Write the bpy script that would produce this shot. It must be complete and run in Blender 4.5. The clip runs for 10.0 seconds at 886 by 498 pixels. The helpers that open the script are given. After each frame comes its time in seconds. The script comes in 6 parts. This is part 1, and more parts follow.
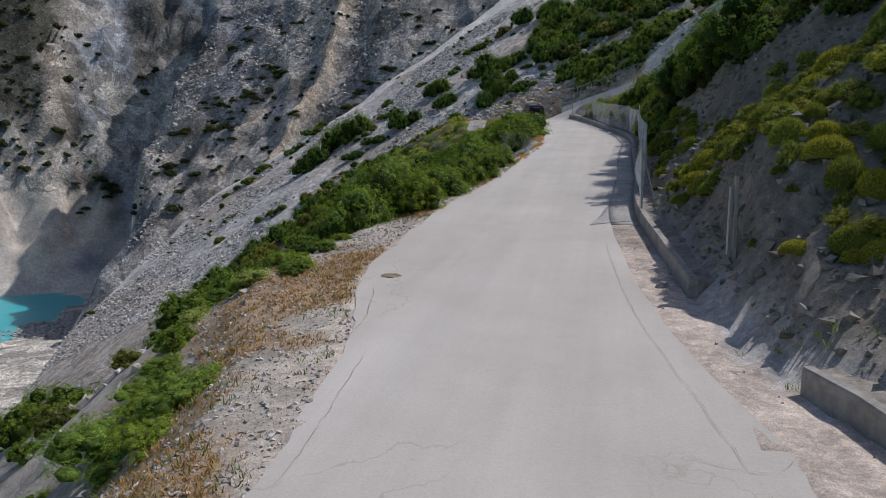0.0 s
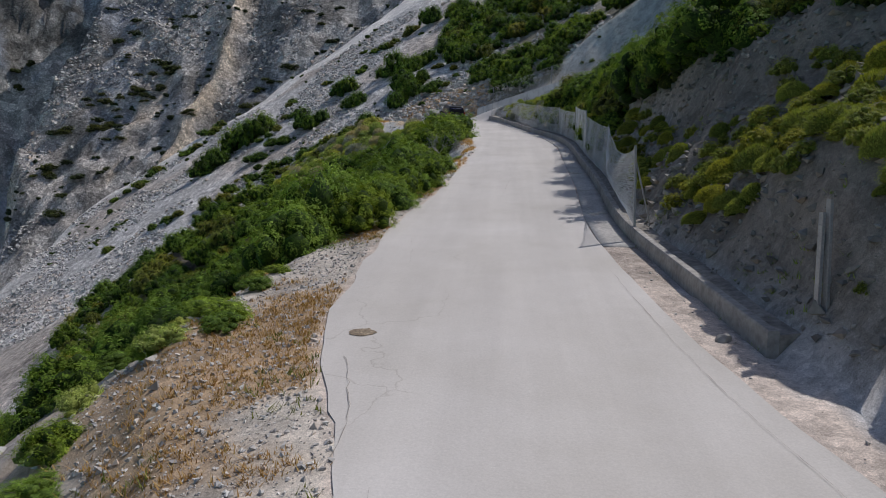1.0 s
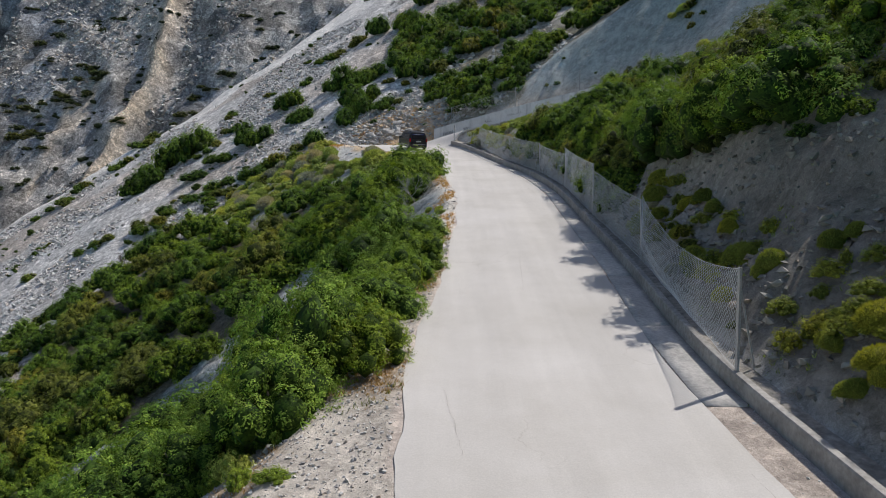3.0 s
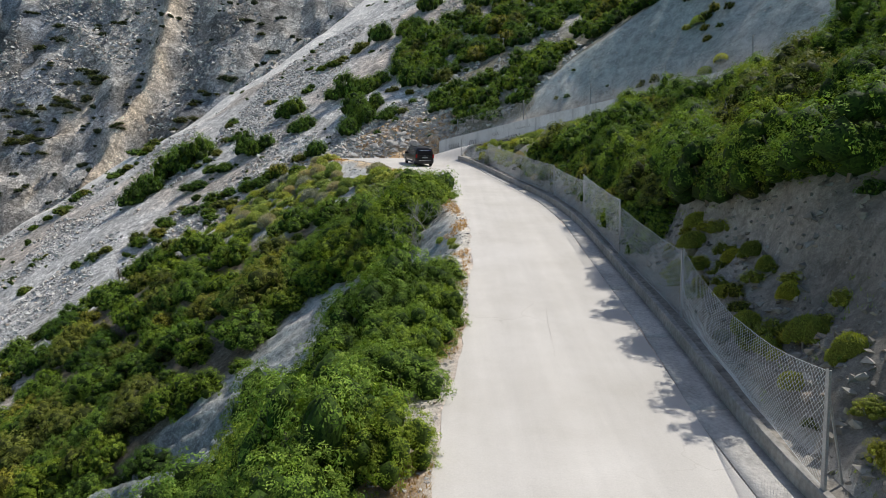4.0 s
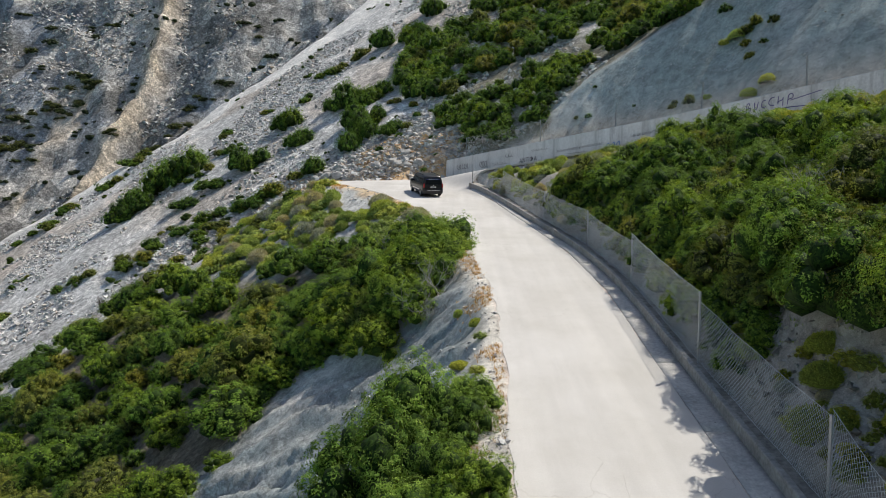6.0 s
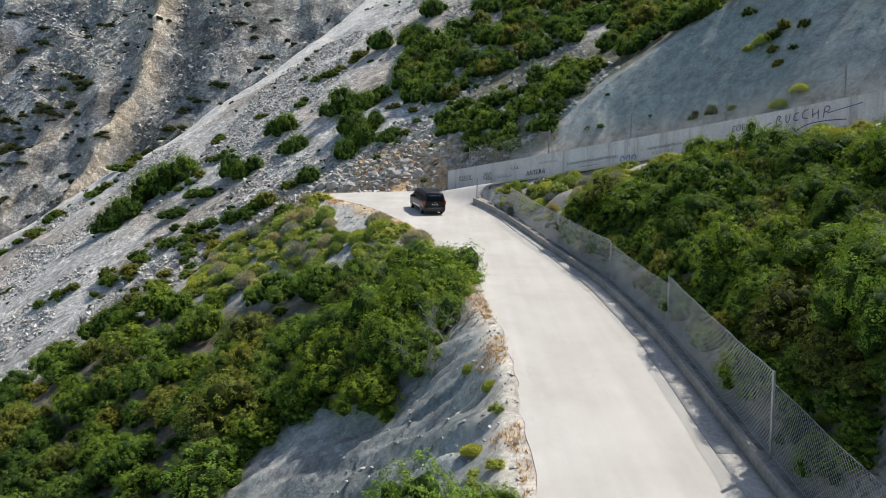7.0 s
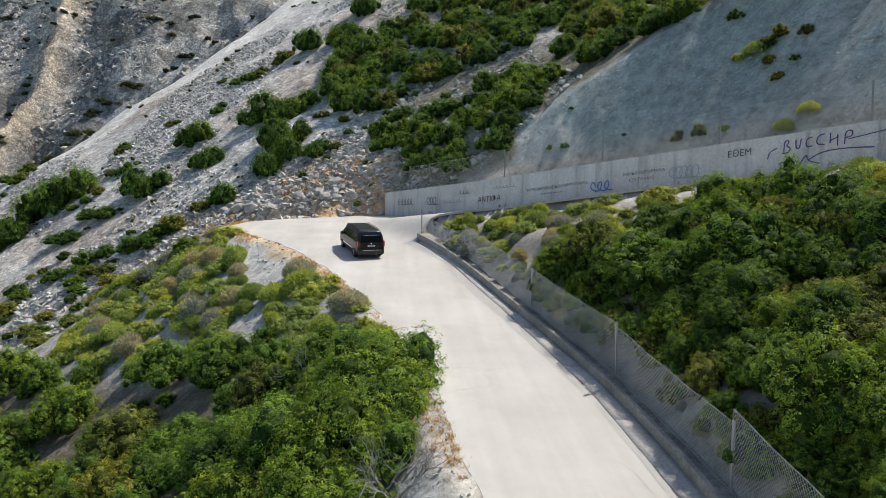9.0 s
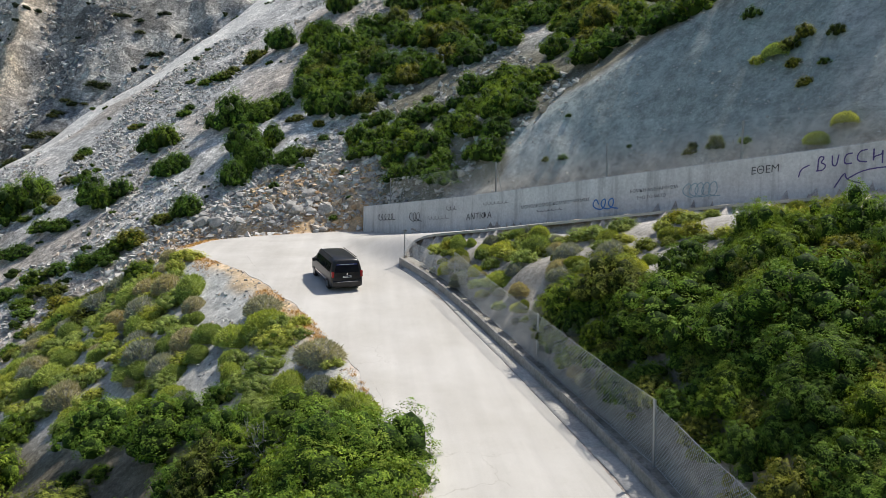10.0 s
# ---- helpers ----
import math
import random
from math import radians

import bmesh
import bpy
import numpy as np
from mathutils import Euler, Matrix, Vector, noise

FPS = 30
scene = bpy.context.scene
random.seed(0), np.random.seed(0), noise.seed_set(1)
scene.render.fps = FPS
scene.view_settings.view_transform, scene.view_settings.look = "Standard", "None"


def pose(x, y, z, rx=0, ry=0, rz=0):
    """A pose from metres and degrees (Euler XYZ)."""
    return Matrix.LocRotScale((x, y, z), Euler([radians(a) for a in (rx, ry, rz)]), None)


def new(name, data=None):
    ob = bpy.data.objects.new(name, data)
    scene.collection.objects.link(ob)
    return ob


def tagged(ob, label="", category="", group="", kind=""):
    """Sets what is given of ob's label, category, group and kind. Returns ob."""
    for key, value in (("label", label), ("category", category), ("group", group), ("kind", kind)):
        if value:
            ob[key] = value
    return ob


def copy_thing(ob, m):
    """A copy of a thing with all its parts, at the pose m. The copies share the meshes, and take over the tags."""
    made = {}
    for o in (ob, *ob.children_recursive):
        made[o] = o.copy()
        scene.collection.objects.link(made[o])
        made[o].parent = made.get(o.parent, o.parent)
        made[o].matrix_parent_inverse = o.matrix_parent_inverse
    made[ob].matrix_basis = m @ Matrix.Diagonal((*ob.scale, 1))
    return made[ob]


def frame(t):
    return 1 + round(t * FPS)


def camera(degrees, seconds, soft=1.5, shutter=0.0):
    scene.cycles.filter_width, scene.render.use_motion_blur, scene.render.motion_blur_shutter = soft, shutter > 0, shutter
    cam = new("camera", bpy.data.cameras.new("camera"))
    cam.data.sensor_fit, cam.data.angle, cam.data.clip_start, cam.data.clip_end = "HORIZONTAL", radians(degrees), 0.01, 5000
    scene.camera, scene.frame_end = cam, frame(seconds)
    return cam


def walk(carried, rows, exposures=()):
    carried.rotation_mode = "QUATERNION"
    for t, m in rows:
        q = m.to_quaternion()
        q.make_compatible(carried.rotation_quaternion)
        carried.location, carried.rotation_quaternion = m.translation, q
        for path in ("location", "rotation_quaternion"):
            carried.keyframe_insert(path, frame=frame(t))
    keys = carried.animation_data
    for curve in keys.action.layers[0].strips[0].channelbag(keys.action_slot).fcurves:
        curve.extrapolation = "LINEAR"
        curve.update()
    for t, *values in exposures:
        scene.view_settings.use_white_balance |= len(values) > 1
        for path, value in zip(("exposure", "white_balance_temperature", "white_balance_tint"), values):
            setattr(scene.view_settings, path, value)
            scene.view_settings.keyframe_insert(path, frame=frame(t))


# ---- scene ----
cam = camera(65.38, 10.0, soft=0.6)
# exposure: the clip's camera opens up as the shaded hillside leaves the picture
EXPOSURES = [(0.0, -0.71, 6150, 15), (1.0, -0.66, 6150, 15), (2.5, -0.39, 6250, 13), (3.2, -0.20, 6350, 12), (4.5, 0.00, 6500, 9), (10.0, 0.04, 6500, 9)]

walk(cam, [
    (0.0, pose(0.000, 0.000, 5.000, 83.84, -0.02, 13.02)),
    (0.5, pose(-1.347, 2.090, 5.045, 83.89, 0.04, 7.54)),
    (1.0, pose(-2.523, 4.013, 5.356, 83.90, 0.10, 4.96)),
    (1.5, pose(-3.409, 5.598, 5.874, 83.98, 0.07, 2.54)),
    (2.0, pose(-4.119, 7.060, 6.453, 84.11, 0.13, 0.15)),
    (2.5, pose(-4.718, 8.294, 7.168, 84.13, 0.13, -0.07)),
    (3.0, pose(-5.254, 9.469, 8.124, 84.22, 0.07, -0.05)),
    (4.5, pose(-6.183, 13.382, 10.425, 84.36, -0.02, -0.00)),
    (5.0, pose(-6.460, 15.180, 11.215, 84.31, -0.06, -0.01)),
    (5.5, pose(-6.664, 17.133, 11.933, 84.29, -0.06, -0.00)),
    (7.0, pose(-7.224, 24.117, 14.083, 84.26, -0.15, -0.14)),
    (7.5, pose(-7.331, 26.766, 14.675, 84.26, -0.11, -1.61)),
    (8.0, pose(-7.417, 29.505, 15.245, 84.29, -0.12, -2.43)),
    (8.5, pose(-7.433, 32.320, 15.810, 84.31, -0.07, -3.79)),
    (9.0, pose(-7.437, 35.409, 16.398, 84.34, -0.02, -5.58)),
    (9.5, pose(-7.386, 38.401, 16.969, 84.34, 0.05, -6.84)),
    (10.0, pose(-7.241, 41.431, 17.714, 84.20, 0.15, -7.28)),
], EXPOSURES)

# ---- sun and sky ----
SUN_TO = Vector((0.857 * math.cos(radians(56)), 0.515 * math.cos(radians(56)), math.sin(radians(56))))
world = bpy.data.worlds.new("sky")
scene.world = world
world.use_nodes = True
wn = world.node_tree.nodes
sky = wn.new("ShaderNodeTexSky")
sky.sky_type = "NISHITA"
sky.sun_disc = False
sky.sun_elevation = radians(56)
sky.sun_rotation = math.atan2(0.857, 0.515)
sky.air_density, sky.dust_density, sky.ozone_density = 1.0, 1.5, 1.0
wn["Background"].inputs["Strength"].default_value = 0.12
world.node_tree.links.new(sky.outputs["Color"], wn["Background"].inputs["Color"])
sun_data = bpy.data.lights.new("sun", "SUN")
sun_data.energy, sun_data.angle, sun_data.color = 4.2, radians(0.53), (1.0, 0.95, 0.87)
sun = new("sun", sun_data)
sun.rotation_mode = "QUATERNION"
sun.rotation_quaternion = SUN_TO.to_track_quat("Z", "Y")


# ---- noise and plan arithmetic ----
def lattice(ix, iy, seed):
    h = np.sin(ix * 127.1 + iy * 311.7 + seed * 74.7) * 43758.5453
    return h - np.floor(h)


def vnoise(x, y, seed=0):
    """Smooth value noise in -1..1."""
    ix, iy = np.floor(x), np.floor(y)
    fx, fy = x - ix, y - iy
    fx, fy = fx * fx * (3 - 2 * fx), fy * fy * (3 - 2 * fy)
    a, b = lattice(ix, iy, seed), lattice(ix + 1, iy, seed)
    c, d = lattice(ix, iy + 1, seed), lattice(ix + 1, iy + 1, seed)
    return 2 * ((a + (b - a) * fx) * (1 - fy) + (c + (d - c) * fx) * fy) - 1


def fbm(x, y, size, octaves=4, seed=0, gain=0.5):
    total, amp, s = 0.0, 1.0, 1.0 / size
    for k in range(octaves):
        total = total + amp * vnoise(x * s + 17.3 * k, y * s - 9.1 * k, seed + k)
        amp, s = amp * gain, s * 2.03
    return total


def ridged(x, y, size, octaves=4, seed=0):
    total, amp, s = 0.0, 1.0, 1.0 / size
    for k in range(octaves):
        total = total + amp * (1 - 2 * np.abs(vnoise(x * s + 5.7 * k, y * s + 3.3 * k, seed + k)))
        amp, s = amp * 0.5, s * 2.1
    return total


def smooth(a, b, t):
    t = np.clip((t - a) / (b - a), 0, 1)
    return t * t * (3 - 2 * t)


def near_line(x, y, line):
    """Nearest distance to a polyline, its z there, its run along it and the side (+1 to the right of its course)."""
    pts = np.array(line, float)
    best = np.full(np.shape(x), 1e9)
    z, run, side = np.zeros_like(best), np.zeros_like(best), np.ones_like(best)
    gone = 0.0
    for p, q in zip(pts[:-1], pts[1:]):
        d = q[:2] - p[:2]
        length = math.hypot(*d)
        t = np.clip(((x - p[0]) * d[0] + (y - p[1]) * d[1]) / length ** 2, 0, 1)
        dist = np.hypot(x - p[0] - t * d[0], y - p[1] - t * d[1])
        m = dist < best
        best = np.where(m, dist, best)
        z = np.where(m, p[-1] + t * (q[-1] - p[-1]), z)
        run = np.where(m, gone + t * length, run)
        side = np.where(m, np.where((x - p[0]) * d[1] - (y - p[1]) * d[0] > 0, 1.0, -1.0), side)
        gone += length
    return best, z, run, side


def inside(x, y, poly):
    hit = np.zeros(np.shape(x), bool)
    for (x0, y0), (x1, y1) in zip(poly, poly[1:] + poly[:1]):
        if y0 != y1:
            hit ^= ((y0 > y) != (y1 > y)) & (x < (x1 - x0) * (y - y0) / (y1 - y0) + x0)
    return hit


def resample(line, step):
    """A polyline rounded at its corners and cut into even steps."""
    pts = np.array(line, float)
    for _ in range(2):
        a, b = pts[:-1], pts[1:]
        pts = np.concatenate([pts[:1], np.stack([a * 0.75 + b * 0.25, a * 0.25 + b * 0.75], 1).reshape(-1, pts.shape[1]), pts[-1:]])
    s = np.r_[0, np.cumsum(np.hypot(*np.diff(pts[:, :2], axis=0).T))]
    t = np.linspace(0, s[-1], max(2, int(s[-1] / step) + 1))
    return np.stack([np.interp(t, s, pts[:, k]) for k in range(pts.shape[1])], 1)


# ---- the plan: edges of the road, kerb, wall ----
LEFT = [(-3.4, -15), (-3.5, 0), (-3.9, 8), (-4.65, 12.4), (-5.3, 13.8), (-5.92, 16.5), (-6.22, 22), (-6.08, 28), (-5.3, 34), (-5.0, 38),
        (-4.6, 46), (-4.5, 54), (-5.2, 61), (-7.2, 70), (-9.5, 77), (-11.6, 81.5), (-14.5, 87), (-18.5, 93), (-20.3, 97),
        (-19.5, 102.5), (-16, 106), (-10, 108.3), (-6.5, 107.6)]
KERB = [(5.6, -15), (4.9, 2), (3.6, 9.5), (2.5, 11.5), (1.9, 14.8), (1.5, 20.4), (1.15, 24.5), (1.15, 28), (1.5, 34.4), (1.6, 42.7),
        (2.05, 53), (1.65, 61.5), (0.2, 70.4), (-1.9, 81.4), (-4.3, 88)]
RIGHT_EDGE = [(3.7, -15), (3.4, 0), (2.6, 8), (1.75, 11), (1.0, 14.6), (0.5, 20), (0.2, 24.5), (0.2, 28), (0.6, 34.4), (0.75, 42.7),
              (1.2, 53), (0.8, 61.5), (-0.5, 70.4), (-2.45, 81.4), (-4.6, 88)]
UPPER_IN = [(-4.3, 88), (-3.0, 89.6), (-1.0, 88.6), (5.5, 82.5), (11, 75.5), (16, 68), (26, 53)]
WALL = [(-6.5, 107.6, 12.6), (-2, 100.2, 13.3), (3, 92.9, 14.1), (10, 87, 15.3), (15.6, 80.2, 16.3), (20.8, 72, 17.3), (33, 54, 19.4)]
CENTRE = [(-0.5, -15, -1.2), (-0.5, 0, 0.6), (-1.3, 12, 2.0), (-2.2, 24, 3.4), (-1.9, 34, 4.75), (-1.5, 43, 6.1), (-1.3, 53, 7.25),
          (-2, 62, 8.4), (-4, 71, 9.5), (-6.5, 80, 10.8), (-9, 88, 11.8), (-11, 96, 12.4), (-10, 102, 12.6), (-6, 101.5, 12.8),
          (0.5, 91, 13.9), (7.5, 84.6, 15.1), (13, 77.6, 16.2), (18, 69.5, 17.2), (29.5, 52.5, 19.2)]
ROAD = LEFT + [p[:2] for p in WALL[1:]] + UPPER_IN[::-1] + KERB[::-1][1:]
LEFT3 = [(x, y, 0.0) for x, y in LEFT]
INNER3 = [(x, y, z) for (x, y), z in zip(UPPER_IN, (11.9, 12.4, 13.3, 14.5, 15.8, 16.9, 18.8))]
EDGE3 = [(x, y, 0.0) for x, y in ROAD + ROAD[:1]]
CENTRE_FINE = [tuple(p) for p in resample(CENTRE, 0.7)]


def road_z(x, y):
    """Height of the road's surface, blended between the passes of the centre line."""
    x, y = np.asarray(x, float), np.asarray(y, float)
    num, den = 0.0, 0.0
    for px, py, pz in CENTRE_FINE:
        w = 1.0 / ((x - px) ** 2 + (y - py) ** 2 + 1.5) ** 3
        num, den = num + w * pz, den + w
    return num / den


KERB3 = [(x, y, float(road_z(x, y))) for x, y in KERB]


BRINK = ([-60, -9, -5, -1, 6, 15, 24, 30, 36, 44, 52, 61, 72, 85, 104, 113, 127, 142, 165], [114, 123, 137, 153, 161, 176, 186, 196, 203, 200, 197, 196, 190, 192, 193, 194, 200, 209, 222])


# crest of the ochre rib on the far cliff, and the cut in the slope above the retaining wall
RIB = [(-117, 330, 0.0), (-114.2, 302.6, 0.0), (-111.5, 287, 0.0), (-109.1, 275.7, 0.0), (-109.5, 265.4, 0.0), (-112.3, 256.3, 0.0), (-114.3, 249, 0.0), (-114.7, 242.5, 0.0), (-119, 230, 0.0)]
CUT = [(3.6, 92.6), (4.8, 95.0), (6.9, 98.2), (10.1, 97.2), (14.4, 95.6), (18.7, 90.7), (21.5, 88.4), (25, 84), (28, 77), (38, 58), (33, 54), (20.8, 72), (15.6, 80.2), (10, 87)]
# pale gravel beside the hairpin
SHOULDER = [(-20, 92.5), (-14, 90.5), (-11.6, 82), (-12.6, 78.6), (-14.6, 77.2), (-16, 82.5), (-17.5, 86.5)]


def brink_v(u):
    """Where the scree slope breaks off into the ravine."""
    return np.interp(u, *BRINK)


def plane(x, y):
    """The great scree slope, the ravine behind it, the far cliff and the cove."""
    u, v = 0.743 * x + 0.669 * y, -0.669 * x + 0.743 * y
    z = 0.672 * u - 25.8 - 3.5 * smooth(150, 90, v)
    z = z + 12 * np.exp(-((x - 30) ** 2 + (y - 80) ** 2) / 800)
    edge = brink_v(u) + 1.5 * fbm(u, v, 14, 3, 22)
    over = np.maximum(0, v - edge + 6)
    z = z - np.where(over < 12, 0.036 * over * over, 0.864 * over - 5.184)
    # far cliff: a face that rises away from the ravine, broken by buttresses and runnels
    face = 22 + 0.89 * (u - 70.5) + 0.70 * (v - 273)
    face = face + 2.6 * ridged(u * 0.25 + v, u * 0.22, 30, 4, 31) + 4 * fbm(x, y, 45, 3, 32)
    rib, _, _, off = near_line(x, y, RIB)
    rib = -rib * off
    face = face + 4.5 * np.exp(-((rib + 1) / 3.5) ** 2) - 6 * np.exp(-((rib - 9) / 6) ** 2)
    # cove to the left of it
    r = np.hypot(x + 90, y - 90)
    back = np.where(r < 345, 0.75 * (r - 296) - 58, 2.0 * (r - 345) - 21)
    back = back + 9 * ridged(x + 0.5 * y, y, 16, 4, 36) * smooth(318, 340, r)
    back = back + 12 * ridged(np.arctan2(y - 90, x + 90) * 300, r * 0.4, 40, 4, 34) * smooth(335, 370, r)
    spur = near_line(x, y, [(-306, 322, 0.0), (-326, 352, 0.0), (-348, 400, 0.0)])[0]
    back = back + (9 + 5 * fbm(x, y, 9, 3, 37)) * np.exp(-(spur / 8) ** 2)
    beach = -58.5 + 0.09 * (np.hypot(x + 350, y - 210) - 124)
    beach = np.clip(beach, -70, -53)
    cove = np.maximum(back, beach)
    az = np.degrees(np.arctan2(-x, np.maximum(y, 1)))
    elev = np.degrees(np.arctan2(face - 5, np.hypot(x, y)))
    thr = 37.2 - 0.475 * elev + 1.2 * fbm(x, y, 25, 3, 35)
    w = smooth(-1.2, 1.2, az - thr) * (v > 150)
    far = np.where(v > 150, face * (1 - w) + cove * w, -90)
    z = np.maximum(np.maximum(z, far), np.where(v > 100, beach, -90))
    return np.minimum(z, 190)


def terrain(x, y):
    x, y = np.asarray(x, float), np.asarray(y, float)
    far = plane(x, y)
    zr = road_z(x, y)
    on = inside(x, y, ROAD)
    # downhill, towards the sea
    dl, _, _, _ = near_line(x, y, LEFT3)
    lx = np.array([p[0] for p in LEFT[:18]])
    ly = np.array([p[1] for p in LEFT[:18]])
    gully = np.exp(-((y - 48.5 - 0.25 * (x + 10)) / 6.5) ** 2)
    shoulder = 1.0 + 1.6 * np.exp(-((y - 17) / 8) ** 2) - 0.6 * gully
    dd = np.maximum(0, dl - shoulder)
    drop = 0.12 * np.minimum(dl, shoulder) + (0.66 + 0.42 * gully * np.exp(-dd / 14)) * dd + 1.0 * gully * smooth(0, 3.0, dd)
    drop = drop + 0.28 * np.exp(-((y - 30) / 10) ** 2) * np.minimum(dd, 8)
    low = zr - drop
    low = low + (0.35 * fbm(x, y, 5, 3, 3) + 0.9 * fbm(x, y, 14, 2, 4)) * smooth(1.0, 7, dl)
    flute = ridged(y * 0.9 + 0.25 * x, x * 0.12, 2.6, 3, 8) + 0.5 * ridged(y * 0.9 + 0.1 * x, x * 0.1, 1.0, 3, 15)
    rill = ridged(y + 0.35 * x, x * 0.16, 0.75, 3, 17)
    low = low + (1.0 * flute + 0.36 * rill) * gully * smooth(0.6, 3, dl)
    scree = far + 0.5 * fbm(x, y, 9, 3, 11)
    k = 3.0
    down = np.log(np.exp(np.clip(low, -80, 200) / k) + np.exp(np.clip(scree, -80, 200) / k)) * k
    down = np.where(dl < 14, low * (1 - smooth(4, 14, dl)) + down * smooth(4, 14, dl), down)
    # behind the hairpin the scree comes down to the road's edge
    heap = np.minimum(scree, zr - 0.05 + 0.95 * dl + 1.7 * smooth(-10, -6.6, x) * smooth(0.1, 1.6, dl) + 0.25 * fbm(x, y, 3.0, 3, 16) * smooth(0.5, 2, dl))
    down = down + (heap - down) * smooth(-0.8, 0.6, scree - zr) * (y > 99) * (x < -4)
    # uphill bank between the two passes of the road
    dk, kz, _, _ = near_line(x, y, KERB3)
    step = 1.2 + 0.25 * fbm(x, y, 4, 2, 7)
    gentle = smooth(12.5, 17, y)
    foot = gentle * 1.3 * smooth(23, 18, y) * smooth(step - 0.3, step + 0.4, dk)
    top = np.interp(y, [17, 24, 31, 40], [6.0, 5.0, 2.7, 2.2]) + 0.4 * fbm(x, y, 4, 2, 18)
    scarp = 1.3 * smooth(20, 27, y) * smooth(46, 38, y) * smooth(top, top + 0.8, dk)
    bank = kz - 0.1 + 0.47 * smooth(0.3, 0.8, dk) + foot + scarp + (0.5 + 0.38 * gentle) * np.clip(dk - 0.4 + 0.2 * (1 - gentle), 0, 3.5) + (0.85 - 0.27 * smooth(40, 50, y)) * np.maximum(0, dk - 3.9)
    bank = bank + (0.3 * fbm(x, y, 3.2, 3, 5) + 0.5 * fbm(x, y, 9, 2, 6)) * smooth(0.5, 3, dk) + 0.34 * ridged(x * 0.6, y, 1.6, 4, 14) * smooth(0.8, 1.4, dk)
    di, iz, _, _ = near_line(x, y, INNER3)
    upper = iz - 0.05 - 0.12 * np.minimum(di, 1.0) - 0.30 * np.maximum(0, di - 1.0)
    mix = smooth(46, 54, y)
    wedge = np.minimum(bank, upper + 0.3 * fbm(x, y, 5, 2, 13)) * mix + np.minimum(bank, 24 + 0.3 * dk) * (1 - mix)
    # above the retaining wall
    dw, wz, wrun, _ = near_line(x, y, WALL)
    above = wz - 0.3 + 2.6 * smooth(0.35, 0.75, dw) + 0.3 * np.minimum(dw, 1.0) + np.interp(wrun, [16, 26], [1.0, 1.36]) * np.maximum(0, dw - 1.0)
    above = above + (0.30 * ridged(wrun + 0.3 * dw, dw * 0.3, 3.0, 4, 9) + 0.10 * ridged(wrun, dw * 0.5, 0.9, 2, 19)) * smooth(1.2, 4, dw)
    up = np.minimum(above, np.maximum(far, wz + 2.4 * smooth(0.35, 0.75, dw))) + 0.3 * fbm(x, y, 6, 3, 12) * smooth(1, 4, dw)
    # which side: the wall's line carried on beyond its ends
    wx = np.array([p[0] for p in WALL])
    wy = np.array([p[1] for p in WALL])
    behind = y > np.interp(x, wx, wy)
    kx = np.interp(y, [p[1] for p in KERB], [p[0] for p in KERB])
    right = (x > kx - 0.01) & ~behind & ((y < 88) | (x > -3))
    past = behind & (x > -6.5)
    z = np.where(right, wedge, np.where(past, up, down))
    de = near_line(x, y, [(a, b, 0.0) for a, b in RIGHT_EDGE])[0]
    de = np.where(x < np.interp(y, [p[1] for p in RIGHT_EDGE], [p[0] for p in RIGHT_EDGE]), de, 0)
    de = np.where(y > 86, 2.0, de)
    under = smooth(0.2, 0.8, de) * smooth(0.9, 1.6, dl) * smooth(0.4, 1.0, dw) * smooth(0.3, 1.0, di)
    return np.where(on, zr - 0.03 - 0.4 * under, z)


# ---- materials ----
def material(name, rough=0.8, spec=0.3):
    m = bpy.data.materials.new(name)
    m.use_nodes = True
    b = m.node_tree.nodes["Principled BSDF"]
    b.inputs["Roughness"].default_value = rough
    b.inputs["Specular IOR Level"].default_value = spec
    return m, m.node_tree.nodes, m.node_tree.links, b


def node(nodes, kind, **values):
    n = nodes.new(kind)
    for key, value in values.items():
        n.inputs[key].default_value = value
    return n


def mixed(nodes, links, mode, fac, a, b):
    n = nodes.new("ShaderNodeMix")
    n.data_type, n.blend_type = "RGBA", mode
    for socket, value in ((n.inputs[0], fac), (n.inputs[6], a), (n.inputs[7], b)):
        if isinstance(value, bpy.types.NodeSocket):
            links.new(value, socket)
        else:
            socket.default_value = value if not isinstance(value, tuple) else (*value, 1)[:4]
    return n.outputs[2]


def ramp(nodes, links, fac, *stops):
    n = nodes.new("ShaderNodeValToRGB")
    while len(n.color_ramp.elements) < len(stops):
        n.color_ramp.elements.new(0.5)
    for e, (p, c) in zip(n.color_ramp.elements, stops):
        e.position, e.color = p, (*((c,) * 3 if isinstance(c, float) else c), 1)
    links.new(fac, n.inputs["Fac"])
    return n.outputs["Color"]


def noise_at(nodes, links, scale, detail=6, rough=0.6, coord="Object"):
    tc = nodes.new("ShaderNodeTexCoord")
    n = node(nodes, "ShaderNodeTexNoise", Scale=scale, Detail=detail, Roughness=rough)
    links.new(tc.outputs[coord], n.inputs["Vector"])
    return n.outputs["Fac"]


def bump(nodes, links, b, height, strength, distance):
    n = node(nodes, "ShaderNodeBump", Strength=strength, Distance=distance)
    links.new(height, n.inputs["Height"])
    links.new(n.outputs["Normal"], b.inputs["Normal"])


